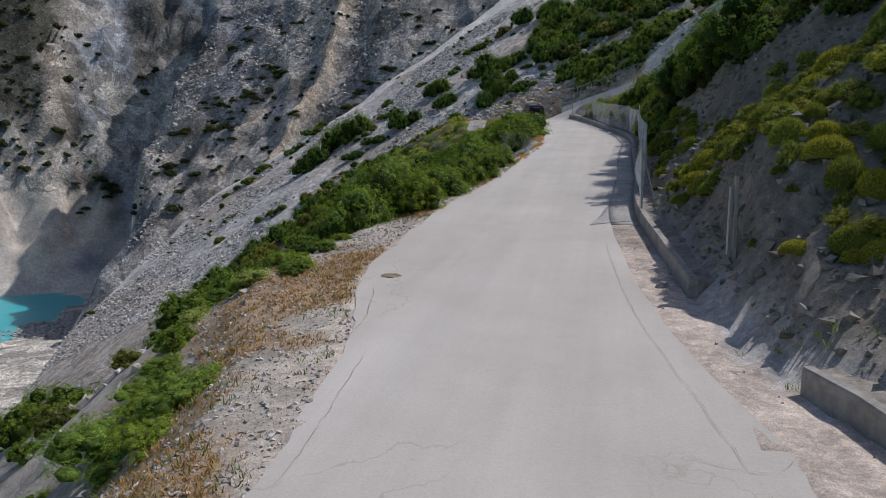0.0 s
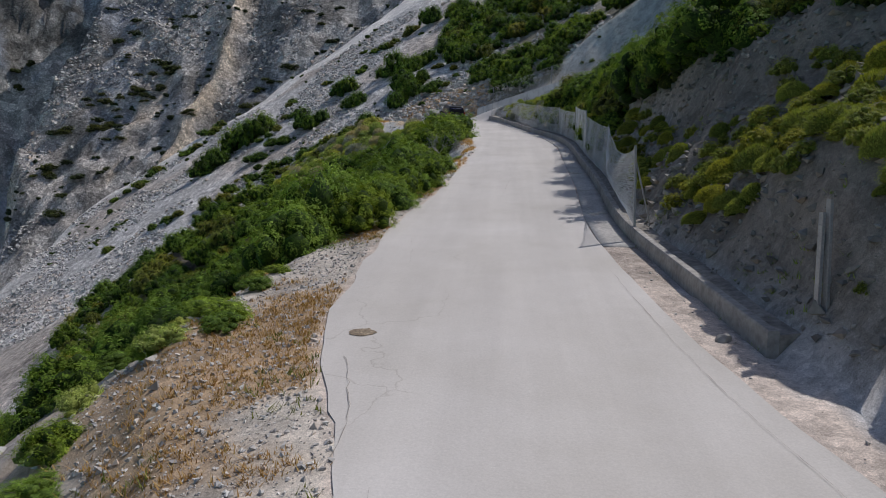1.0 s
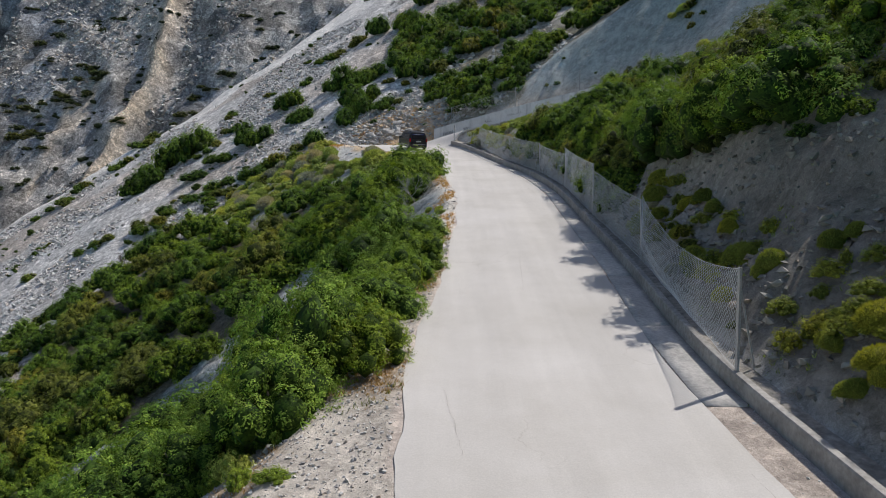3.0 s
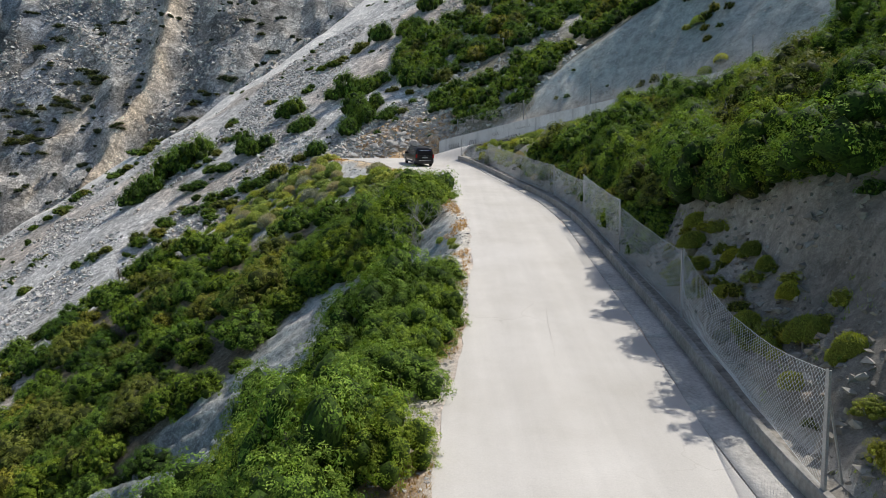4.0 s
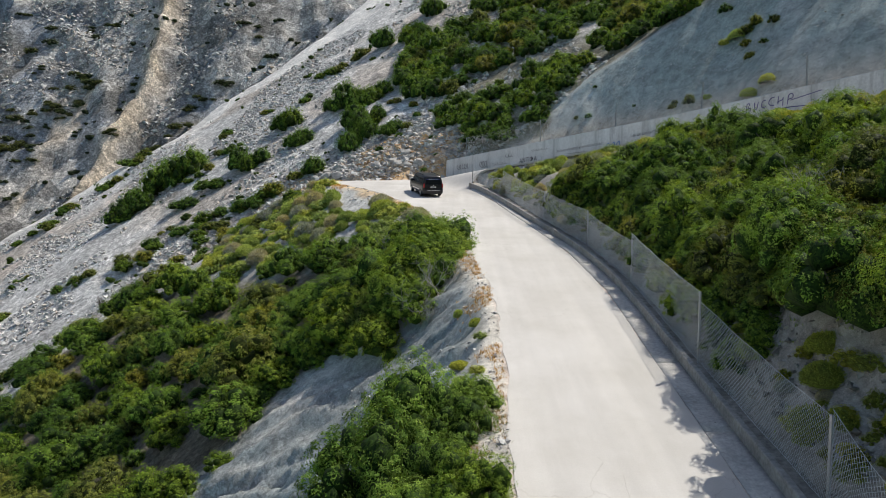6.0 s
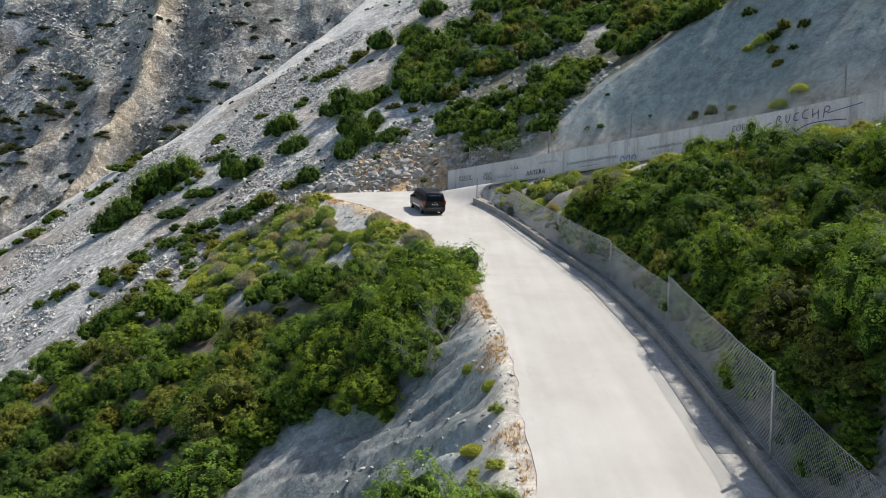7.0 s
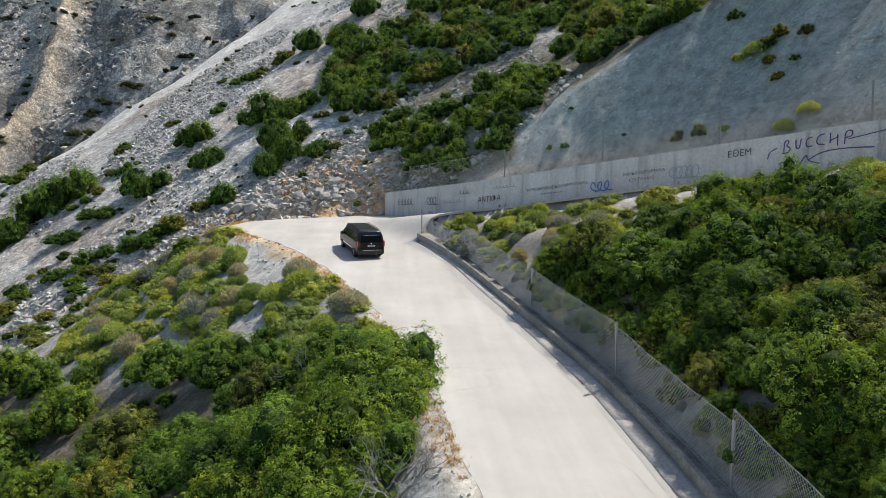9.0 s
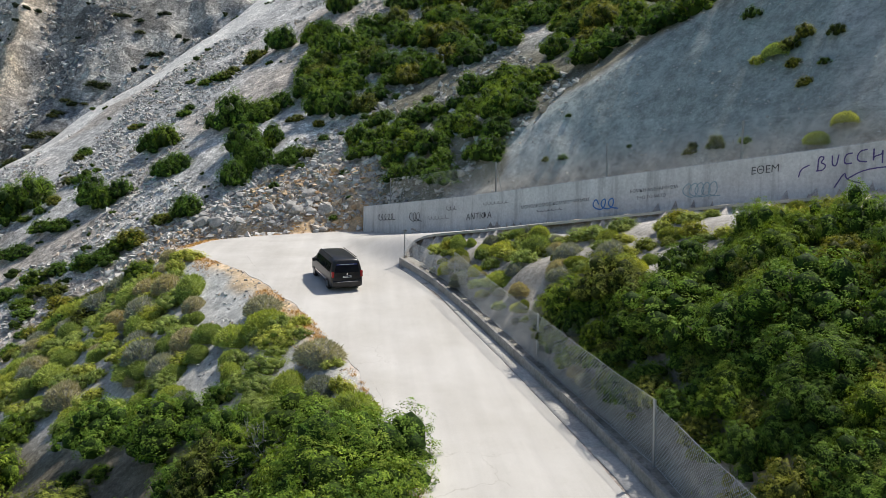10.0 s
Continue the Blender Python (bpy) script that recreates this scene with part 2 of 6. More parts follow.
def surface(name, colour, rough=0.85, grain=12.0, stain=0.8, low=0.75, high=1.2, relief=0.02, strength=0.6):
    """A plain surface with stains, grain and fine relief."""
    m, n, l, b = material(name, rough)
    c = mixed(n, l, "MULTIPLY", 1.0, colour, ramp(n, l, noise_at(n, l, stain), (0.3, low), (0.7, high)))
    c = mixed(n, l, "MULTIPLY", 1.0, c, ramp(n, l, noise_at(n, l, grain, 8), (0.3, low), (0.7, high)))
    l.new(c, b.inputs["Base Color"])
    bump(n, l, b, noise_at(n, l, grain * 1.5, 8), strength, relief)
    return m


def warped(nodes, links, amount, scale):
    """Object coordinates pushed about by noise."""
    tc = nodes.new("ShaderNodeTexCoord")
    n = node(nodes, "ShaderNodeTexNoise", Scale=scale, Detail=4)
    links.new(tc.outputs["Object"], n.inputs["Vector"])
    w = nodes.new("ShaderNodeVectorMath")
    w.operation = "MULTIPLY_ADD"
    links.new(n.outputs["Color"], w.inputs[0])
    w.inputs[1].default_value = (amount,) * 3
    links.new(tc.outputs["Object"], w.inputs[2])
    return w.outputs[0]


def cells(nodes, links, vector, scale):
    v = node(nodes, "ShaderNodeTexVoronoi", Scale=scale, Randomness=1.0)
    links.new(vector, v.inputs["Vector"])
    sep = nodes.new("ShaderNodeSeparateColor")
    links.new(v.outputs["Color"], sep.inputs[0])
    return sep.outputs[0], v.outputs["Distance"]


def ground_material():
    m, n, l, b = material("ground", 0.95, 0.1)
    at = n.new("ShaderNodeVertexColor")
    at.layer_name = "soil"
    c = mixed(n, l, "MULTIPLY", 1.0, at.outputs["Color"], ramp(n, l, noise_at(n, l, 0.09, 10, 0.7), (0.34, 0.75), (0.66, 1.2)))
    c = mixed(n, l, "MULTIPLY", 1.0, c, ramp(n, l, noise_at(n, l, 0.8, 12, 0.85), (0.38, 0.62), (0.5, 1.0), (0.62, 1.28)))
    place = warped(n, l, 0.5, 2.0)
    crags = ramp(n, l, at.outputs["Alpha"], (0.8, 0.0), (1.0, 1.0))
    near_fade = ramp(n, l, at.outputs["Alpha"], (0.1, 0.3), (0.5, 1.0))
    c = mixed(n, l, "MULTIPLY", 1.0, c, ramp(n, l, noise_at(n, l, 45, 5, 0.8), (0.36, 0.66), (0.5, 1.0), (0.64, 1.34)))
    heights = []
    for scale, dark, light in ((0.15, 0.62, 1.35), (0.55, 0.80, 1.22), (1.7, 0.66, 1.36), (5.5, 0.62, 1.38), (14.0, 0.7, 1.3)):
        tone, dist = cells(n, l, place, scale)
        c = mixed(n, l, "MULTIPLY", crags if scale < 0.3 else at.outputs["Alpha"] if scale < 4 else near_fade, c, ramp(n, l, tone, (0.0, dark), (0.55, 0.98), (1.0, light)))
        heights.append((dist, tone, 1.0 / scale))
    pink = mixed(n, l, "MIX", ramp(n, l, noise_at(n, l, 0.045, 8, 0.7), (0.56, 0.0), (0.68, 0.22)), c, mixed(n, l, "MULTIPLY", 1.0, c, (1.1, 0.86, 0.68)))
    l.new(pink, b.inputs["Base Color"])
    fine = n.new("ShaderNodeMath")
    fine.operation = "MULTIPLY"
    l.new(noise_at(n, l, 0.6, 14, 0.75), fine.inputs[0])
    l.new(ramp(n, l, at.outputs["Alpha"], (0.1, 0.25), (0.35, 0.9)), fine.inputs[1])
    crag = n.new("ShaderNodeMath")
    crag.operation = "MULTIPLY"
    crag.inputs[1].default_value = 9.0
    l.new(ramp(n, l, at.outputs["Alpha"], (0.8, 0.0), (1.0, 1.0)), crag.inputs[0])
    rough = n.new("ShaderNodeMath")
    rough.operation = "MULTIPLY"
    l.new(noise_at(n, l, 0.13, 10, 0.68), rough.inputs[0])
    l.new(crag.outputs[0], rough.inputs[1])
    both = n.new("ShaderNodeMath")
    l.new(rough.outputs[0], both.inputs[0])
    l.new(fine.outputs[0], both.inputs[1])
    total = both.outputs[0]
    for dist, tone, size in heights[2:]:
        mul = n.new("ShaderNodeMath")
        mul.operation = "MULTIPLY_ADD"
        l.new(tone, mul.inputs[0])
        mul.inputs[1].default_value = 0.45 * size
        if size > 0.3:
            coarse = n.new("ShaderNodeMath")
            coarse.operation = "MULTIPLY"
            l.new(tone, coarse.inputs[0])
            l.new(at.outputs["Alpha"], coarse.inputs[1])
            l.new(coarse.outputs[0], mul.inputs[0])
        l.new(total, mul.inputs[2])
        total = mul.outputs[0]
    bump(n, l, b, total, 0.8, 0.30)
    return m


def leaf_material(name, dark, light, tip, rough=0.6):
    m, n, l, b = material(name, rough, 0.12)
    info, geo = n.new("ShaderNodeObjectInfo"), n.new("ShaderNodeNewGeometry")
    between = [tuple(0.55 * p + 0.45 * q for p, q in zip(a, light)) for a in (dark, tip)]
    c = ramp(n, l, geo.outputs["Random Per Island"], (0.0, between[0]), (0.5, light), (1.0, between[1]))
    spray = n.new("ShaderNodeAttribute")
    spray.attribute_name = "tuft"
    tone = n.new("ShaderNodeMath")
    tone.operation = "ADD"
    tone.inputs[1].default_value = 1.0
    l.new(spray.outputs["Fac"], tone.inputs[0])
    c = mixed(n, l, "MULTIPLY", 1.0, c, tone.outputs[0])
    c = mixed(n, l, "MULTIPLY", 1.0, c, ramp(n, l, info.outputs["Random"], (0.0, (0.60, 0.64, 0.66)), (0.5, (1.0, 1.0, 1.0)), (1.0, (1.30, 1.10, 0.75))))
    l.new(c, b.inputs["Base Color"])
    out = n["Material Output"]
    tr = n.new("ShaderNodeBsdfTranslucent")
    l.new(mixed(n, l, "MULTIPLY", 1.0, c, (1.5, 1.5, 0.6)), tr.inputs["Color"])
    mix = n.new("ShaderNodeMixShader")
    mix.inputs[0].default_value = 0.24
    l.new(b.outputs[0], mix.inputs[1])
    l.new(tr.outputs[0], mix.inputs[2])
    l.new(mix.outputs[0], out.inputs["Surface"])
    return m


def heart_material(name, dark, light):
    """Close-packed inner leaves; the dark colours put shade between the outer sprays."""
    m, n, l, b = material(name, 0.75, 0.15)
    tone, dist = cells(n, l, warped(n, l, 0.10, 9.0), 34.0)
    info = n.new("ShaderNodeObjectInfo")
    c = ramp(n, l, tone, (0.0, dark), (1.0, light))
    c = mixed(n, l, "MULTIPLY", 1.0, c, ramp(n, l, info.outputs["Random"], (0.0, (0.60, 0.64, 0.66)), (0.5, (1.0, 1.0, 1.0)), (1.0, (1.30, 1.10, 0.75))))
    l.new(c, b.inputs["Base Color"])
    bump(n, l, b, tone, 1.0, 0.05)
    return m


GROUND = ground_material()
LEAF_DARK = leaf_material("leaf_dark", (0.032, 0.069, 0.012), (0.112, 0.200, 0.030), (0.262, 0.360, 0.070), 0.75)
LEAF_MID = leaf_material("leaf_mid", (0.042, 0.085, 0.013), (0.156, 0.255, 0.037), (0.333, 0.410, 0.080), 0.75)
LEAF_LIME = leaf_material("leaf_lime", (0.14, 0.18, 0.045), (0.38, 0.46, 0.12), (0.60, 0.64, 0.24), 0.6)
LEAF_GOLD = leaf_material("leaf_yellow_green", (0.10, 0.13, 0.025), (0.29, 0.33, 0.060), (0.50, 0.52, 0.12), 0.6)
LEAF_FRESH = leaf_material("leaf_fresh", (0.07, 0.125, 0.018), (0.205, 0.315, 0.048), (0.38, 0.48, 0.10), 0.7)
LEAF_GREY = leaf_material("leaf_grey", (0.21, 0.215, 0.185), (0.37, 0.375, 0.325), (0.54, 0.53, 0.46), 0.7)
LEAF_OLIVE = leaf_material("leaf_olive", (0.057, 0.080, 0.015), (0.203, 0.230, 0.043), (0.395, 0.385, 0.090))
DRY = leaf_material("dry_grass", (0.24, 0.13, 0.05), (0.44, 0.265, 0.105), (0.66, 0.50, 0.25), 0.8)
LEAF_DULL = leaf_material("leaf_dull", (0.028, 0.040, 0.016), (0.070, 0.090, 0.034), (0.140, 0.165, 0.065), 0.8)
# green hearts far darker than their leaves: the shade of the gaps as colour
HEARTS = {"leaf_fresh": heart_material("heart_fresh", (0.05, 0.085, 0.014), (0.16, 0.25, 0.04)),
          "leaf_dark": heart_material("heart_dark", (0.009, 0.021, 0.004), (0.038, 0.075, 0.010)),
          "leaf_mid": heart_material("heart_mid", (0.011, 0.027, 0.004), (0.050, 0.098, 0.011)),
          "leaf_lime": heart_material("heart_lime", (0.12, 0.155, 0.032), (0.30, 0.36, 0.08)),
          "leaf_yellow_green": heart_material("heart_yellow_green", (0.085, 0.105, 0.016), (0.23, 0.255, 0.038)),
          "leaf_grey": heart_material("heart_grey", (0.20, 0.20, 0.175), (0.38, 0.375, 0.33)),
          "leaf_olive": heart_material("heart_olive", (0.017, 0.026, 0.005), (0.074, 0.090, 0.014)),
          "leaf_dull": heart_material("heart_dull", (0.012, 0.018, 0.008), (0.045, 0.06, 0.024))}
BARK = surface("bark", (0.17, 0.145, 0.115), 0.9, 20, 3)


def road_material():
    m, n, l, b = material("road_concrete", 0.82, 0.25)
    tc = n.new("ShaderNodeTexCoord")
    mp = n.new("ShaderNodeMapping")
    mp.inputs["Scale"].default_value = (0.9, 0.06, 0.06)
    l.new(tc.outputs["Object"], mp.inputs["Vector"])
    streak = node(n, "ShaderNodeTexNoise", Scale=1.0, Detail=6, Roughness=0.6)
    l.new(mp.outputs["Vector"], streak.inputs["Vector"])
    c = mixed(n, l, "MULTIPLY", 1.0, (0.575, 0.55, 0.51), ramp(n, l, streak.outputs["Fac"], (0.3, 0.9), (0.7, 1.06)))
    c = mixed(n, l, "MULTIPLY", 1.0, c, ramp(n, l, noise_at(n, l, 0.25, 8, 0.65), (0.3, (0.86, 0.85, 0.83)), (0.7, (1.06, 1.06, 1.07))))
    c = mixed(n, l, "MULTIPLY", 1.0, c, ramp(n, l, noise_at(n, l, 30, 6, 0.7), (0.3, 0.9), (0.7, 1.07)))
    vor = node(n, "ShaderNodeTexVoronoi", Scale=0.33)
    vor.feature = "DISTANCE_TO_EDGE"
    warp = n.new("ShaderNodeVectorMath")
    warp.operation = "MULTIPLY_ADD"
    wob = node(n, "ShaderNodeTexNoise", Scale=1.5, Detail=6)
    l.new(tc.outputs["Object"], wob.inputs["Vector"])
    l.new(wob.outputs["Color"], warp.inputs[0])
    warp.inputs[1].default_value = (0.9, 0.9, 0.9)
    l.new(tc.outputs["Object"], warp.inputs[2])
    l.new(warp.outputs[0], vor.inputs["Vector"])
    hair = ramp(n, l, vor.outputs["Distance"], (0.0, 0.0), (0.006, 1.0))
    part_of = ramp(n, l, noise_at(n, l, 0.18, 4), (0.52, 0.0), (0.6, 0.5))
    c = mixed(n, l, "MIX", part_of, c, mixed(n, l, "MULTIPLY", 1.0, c, mixed(n, l, "MIX", hair, (0.6, 0.57, 0.53), (1.0, 1.0, 1.0))))
    l.new(c, b.inputs["Base Color"])
    bump(n, l, b, noise_at(n, l, 14, 8), 0.35, 0.012)
    return m


CONCRETE_ROAD = road_material()
CONCRETE_KERB = surface("kerb_concrete", (0.40, 0.38, 0.345), 0.9, 7, 0.9, 0.72, 1.15, 0.02, 0.5)


def wall_material():
    """Cast concrete with rain streaks running down from the top."""
    m, n, l, b = material("wall_concrete", 0.88, 0.25)
    tc, mp = n.new("ShaderNodeTexCoord"), n.new("ShaderNodeMapping")
    mp.inputs["Scale"].default_value = (1.6, 1.6, 0.12)
    l.new(tc.outputs["Object"], mp.inputs["Vector"])
    streak = node(n, "ShaderNodeTexNoise", Scale=1.0, Detail=8, Roughness=0.65)
    l.new(mp.outputs["Vector"], streak.inputs["Vector"])
    c = mixed(n, l, "MULTIPLY", 1.0, (0.64, 0.645, 0.635), ramp(n, l, streak.outputs["Fac"], (0.30, 0.62), (0.48, 0.98), (0.7, 1.08)))
    c = mixed(n, l, "MULTIPLY", 1.0, c, ramp(n, l, noise_at(n, l, 0.35), (0.3, 0.84), (0.7, 1.1)))
    c = mixed(n, l, "MULTIPLY", 1.0, c, ramp(n, l, noise_at(n, l, 6, 8), (0.3, 0.85), (0.7, 1.1)))
    l.new(c, b.inputs["Base Color"])
    bump(n, l, b, noise_at(n, l, 8, 8), 0.4, 0.012)
    return m


CONCRETE_WALL = wall_material()
GALVANISED = surface("galvanised_steel", (0.42, 0.43, 0.43), 0.45, 30, 4, 0.8, 1.1, 0.002, 0.2)
GALVANISED.node_tree.nodes["Principled BSDF"].inputs["Metallic"].default_value = 0.55
STONE = surface("limestone", (0.42, 0.40, 0.37), 0.92, 4, 1.2, 0.7, 1.2, 0.05, 0.7)


# ---- mesh building ----
def mesh_object(name, verts, faces, mat, parent=None, smooth_shade=False, label=""):
    me = bpy.data.meshes.new(name)
    me.from_pydata([tuple(map(float, v)) for v in verts], [], faces)
    me.materials.append(mat)
    if smooth_shade:
        me.polygons.foreach_set("use_smooth", [True] * len(me.polygons))
    ob = new(name, me)
    if parent:
        ob.parent = parent
    if label:
        tagged(ob, label)
    return ob


def fast_mesh(name, verts, quads, mats, mat_index=None, smooth_shade=False):
    """A mesh from numpy arrays; quads may repeat their last index for a triangle."""
    me = bpy.data.meshes.new(name)
    verts, quads = np.asarray(verts, np.float32), np.asarray(quads, np.int32)
    n = quads.shape[1]
    me.vertices.add(len(verts))
    me.vertices.foreach_set("co", verts.ravel())
    me.loops.add(quads.size)
    me.loops.foreach_set("vertex_index", quads.ravel())
    me.polygons.add(len(quads))
    me.polygons.foreach_set("loop_start", np.arange(0, quads.size, n, dtype=np.int32))
    for mat in mats:
        me.materials.append(mat)
    if mat_index is not None:
        me.polygons.foreach_set("material_index", np.asarray(mat_index, np.int32))
    me.polygons.foreach_set("use_smooth", np.full(len(quads), smooth_shade))
    me.update(calc_edges=True)
    return me


def part(name, bm, mat, parent, label=""):
    me = bpy.data.meshes.new(name)
    bm.to_mesh(me)
    bm.free()
    me.materials.append(mat)
    ob = new(name, me)
    ob.parent = parent
    if label:
        tagged(ob, label)
    return ob


def box_into(bm, x0, y0, z0, x1, y1, z1, bevel=0.0):
    made = bmesh.ops.create_cube(bm, size=1.0, matrix=Matrix.Translation(((x0 + x1) / 2, (y0 + y1) / 2, (z0 + z1) / 2)) @ Matrix.Diagonal((x1 - x0, y1 - y0, z1 - z0, 1)))
    if bevel:
        edges = {e for v in made["verts"] for e in v.link_edges}
        bmesh.ops.bevel(bm, geom=list(edges), offset=bevel, segments=2, affect="EDGES", profile=0.5)
    return bm


def swept(name, line, section, mat, parent=None, label=""):
    """A section (offset to the right, height) drawn along a 3D polyline, with closed ends."""
    pts = np.array(line, float)
    d = np.gradient(pts[:, :2], axis=0)
    d /= np.linalg.norm(d, axis=1, keepdims=True)
    right = np.stack([d[:, 1], -d[:, 0]], 1)
    verts, faces, k = [], [], len(section)
    for p, r in zip(pts, right):
        for off, h in section:
            verts.append((p[0] + r[0] * off, p[1] + r[1] * off, p[2] + h))
    for i in range(len(pts) - 1):
        for j in range(k):
            a, b = i * k + j, i * k + (j + 1) % k
            faces.append((a, b, b + k, a + k))
    faces.append(tuple(range(k))[::-1])
    faces.append(tuple((len(pts) - 1) * k + j for j in range(k)))
    return mesh_object(name, verts, faces, mat, parent, label=label)


# ---- ground ----
def lines(spans):
    out = []
    for a, b, step in spans:
        out += list(np.arange(a, b, step))
    return np.array(out + [spans[-1][1]])


gx = lines([(-700, -340, 10), (-340, -160, 3), (-160, -60, 1.4), (-60, -30, 0.8), (-30, -22, 0.4), (-22, -4, 0.22), (-4, 12, 0.4), (12, 40, 0.8), (40, 120, 5), (120, 400, 28)])
gy = lines([(-400, -40, 24), (-40, -14, 2), (-14, 38, 0.45), (38, 62, 0.22), (62, 110, 0.45), (110, 150, 0.9), (150, 330, 1.8), (330, 460, 4), (460, 900, 40)])
GX, GY = np.meshgrid(gx, gy)
GZ = terrain(GX, GY)
cover = smooth(0.8, 2.0, near_line(GX, GY, EDGE3)[0])
u_all, v_all = 0.743 * GX + 0.669 * GY, -0.669 * GX + 0.743 * GY
cliff = smooth(205, 240, v_all) * smooth(-50, -20, GZ)
GZ = GZ + cliff * (1.3 * ridged(GX + 0.3 * GY, GY * 0.35, 13, 4, 36) + 1.5 * ridged(GX * 0.5 + GZ * 0.2, GZ * 0.9, 8, 4, 37) + 1.1 * fbm(GX, GY, 5, 3, 33))
GZ = GZ + 0.10 * fbm(GX, GY, 1.4, 3, 40) * cover


def soil_colours(x, y, z):
    """Base colours of the ground: pale scree, bluish marl, brown verge, grey bank, beach."""
    col = np.empty(x.shape + (3,))
    col[:] = (0.575, 0.560, 0.535)
    v = -0.669 * x + 0.743 * y
    u = 0.743 * x + 0.669 * y

    def lay(mask, rgb):
        col[:] = col * (1 - mask[..., None]) + np.array(rgb) * mask[..., None]

    edge = brink_v(u)
    lay(smooth(0.0, 0.5, fbm(x, y, 22, 4, 50)) * 0.6, (0.50, 0.42, 0.345))
    wide = np.interp(u, [40, 75, 100, 140], [7, 10, 15, 20])
    lay(smooth(edge - wide - 3, edge - wide + 2, v + 2.5 * fbm(x, y, 9, 3, 53)) * (1 - smooth(edge + 2, edge + 8, v)), (0.76, 0.73, 0.68))
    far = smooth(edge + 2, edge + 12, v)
    # cliff stone with the blue of haze and shade put into its colour
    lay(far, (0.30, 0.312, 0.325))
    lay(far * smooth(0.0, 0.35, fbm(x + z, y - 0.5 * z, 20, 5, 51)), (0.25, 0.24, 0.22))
    lay(far * smooth(0.1, 0.4, fbm(x - z, y + 0.3 * z, 26, 5, 54)), (0.47, 0.45, 0.415))
    r = np.hypot(x + 90, y - 90)
    wall = smooth(318, 338, r) * (v > 150)
    # the cove wall is tinted bluer still, as hazy shade
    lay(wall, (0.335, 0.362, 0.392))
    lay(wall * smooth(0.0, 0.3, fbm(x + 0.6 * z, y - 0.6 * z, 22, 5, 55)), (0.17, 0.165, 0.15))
    lay(wall * smooth(0.12, 0.4, fbm(x - z, y + 0.4 * z, 30, 4, 56)), (0.50, 0.48, 0.44))
    spur = near_line(x, y, [(-306, 322, 0.0), (-326, 352, 0.0), (-348, 400, 0.0)])[0]
    lay((r > 300) * np.exp(-(spur / 8) ** 2), (0.62, 0.55, 0.46))
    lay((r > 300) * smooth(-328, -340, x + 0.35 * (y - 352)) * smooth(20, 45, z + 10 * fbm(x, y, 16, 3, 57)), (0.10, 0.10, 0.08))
    lay((r > 280) * smooth(-6, -14, z + 6 * fbm(x, y, 14, 3, 58)) * smooth(-285, -300, x), (0.70, 0.62, 0.52))
    rib, _, _, off = near_line(x, y, RIB)
    rib = -rib * off
    lay(far * np.exp(-((rib - 9) / 5) ** 2) * 0.8, (0.36, 0.335, 0.30))
    lay(far * np.exp(-((rib + 0.5) / (3.4 + 1.8 * fbm(x, y, 7, 3, 59))) ** 2) * (0.80 + 0.35 * fbm(x + z, y, 5, 3, 60)), (0.74, 0.61, 0.45))
    lay(far * np.exp(-((rib + 24 + 5 * fbm(x, y, 12, 2, 61)) / 2.4) ** 2) * smooth(62, 40, z) * 0.8, (0.60, 0.50, 0.38))
    lay(far * smooth(30, 12, z + 7 * fbm(x, y, 15, 3, 62)) * smooth(0.0, 0.4, fbm(x, y, 20, 3, 63) + 0.25), (0.52, 0.485, 0.44))
    dl = near_line(x, y, LEFT3)[0]
    near = (v < 150) & (x < 2)
    verge = near & (y < 40)
    lay(verge * smooth(9, 3, dl), (0.54, 0.49, 0.42))
    lay(verge * smooth(8, 2.5, dl) * smooth(-0.25, 0.3, fbm(x, y, 2.4, 4, 52)), (0.44, 0.325, 0.21))
    lay(near * np.exp(-((y - 48 - 0.25 * (x + 10)) / 9) ** 2) * smooth(45, 25, dl), (0.33, 0.362, 0.358))
    lay(near * np.exp(-((y - 48 - 0.25 * (x + 10)) / 9) ** 2) * smooth(45, 25, dl) * smooth(0.1, 0.6, fbm((y + 0.3 * x) * 3, x * 0.5, 2.2, 4, 67)), (0.20, 0.235, 0.24))
    lay(near * (y > 38) * (y < 60) * smooth(1.5, 0.7, dl + 0.3 * fbm(x, y, 1.5, 3, 68)), (0.60, 0.56, 0.49))
    lay(near * (y > 58) * (y < 100) * smooth(30, 10, dl), (0.47, 0.455, 0.42))
    # darker brown ground where the thicket below the hairpin stands
    thicket_floor = smooth(0, 2.5, y - 57.5 + 0.75 * np.maximum(0, -12.8 - x)) * smooth(0, 3, np.interp(x, [-40, -28, -17.7, -13.5, -9, -6], [93, 86, 77, 75, 70, 67]) - 2 - y)
    lay(near * thicket_floor * (x > -46) * smooth(2.5, 5, dl), (0.20, 0.175, 0.13))
    lay(near * smooth(9, 3, np.hypot((x + 16) / 1.3, y - 109.5)), (0.58, 0.43, 0.28))
    lay(near * smooth(-0.8, 0.8, np.where(inside(x, y, SHOULDER), 1.0, -1.0) * near_line(x, y, [(a, b, 0.0) for a, b in SHOULDER + SHOULDER[:1]])[0]), (0.56, 0.55, 0.515))
    lay(near * (y > 74) * smooth(1.5, 0.5, dl + 0.7 * fbm(x, y, 2.0, 3, 69)) * (y < 111), (0.60, 0.46, 0.30))
    lay(near * smooth(2.2, 0.8, dl + 0.6 * fbm(x, y, 2.5, 3, 70)) * (y > 103) * (x > -16), (0.58, 0.42, 0.26))
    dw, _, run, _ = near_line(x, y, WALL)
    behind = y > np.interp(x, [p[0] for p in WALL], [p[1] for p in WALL])
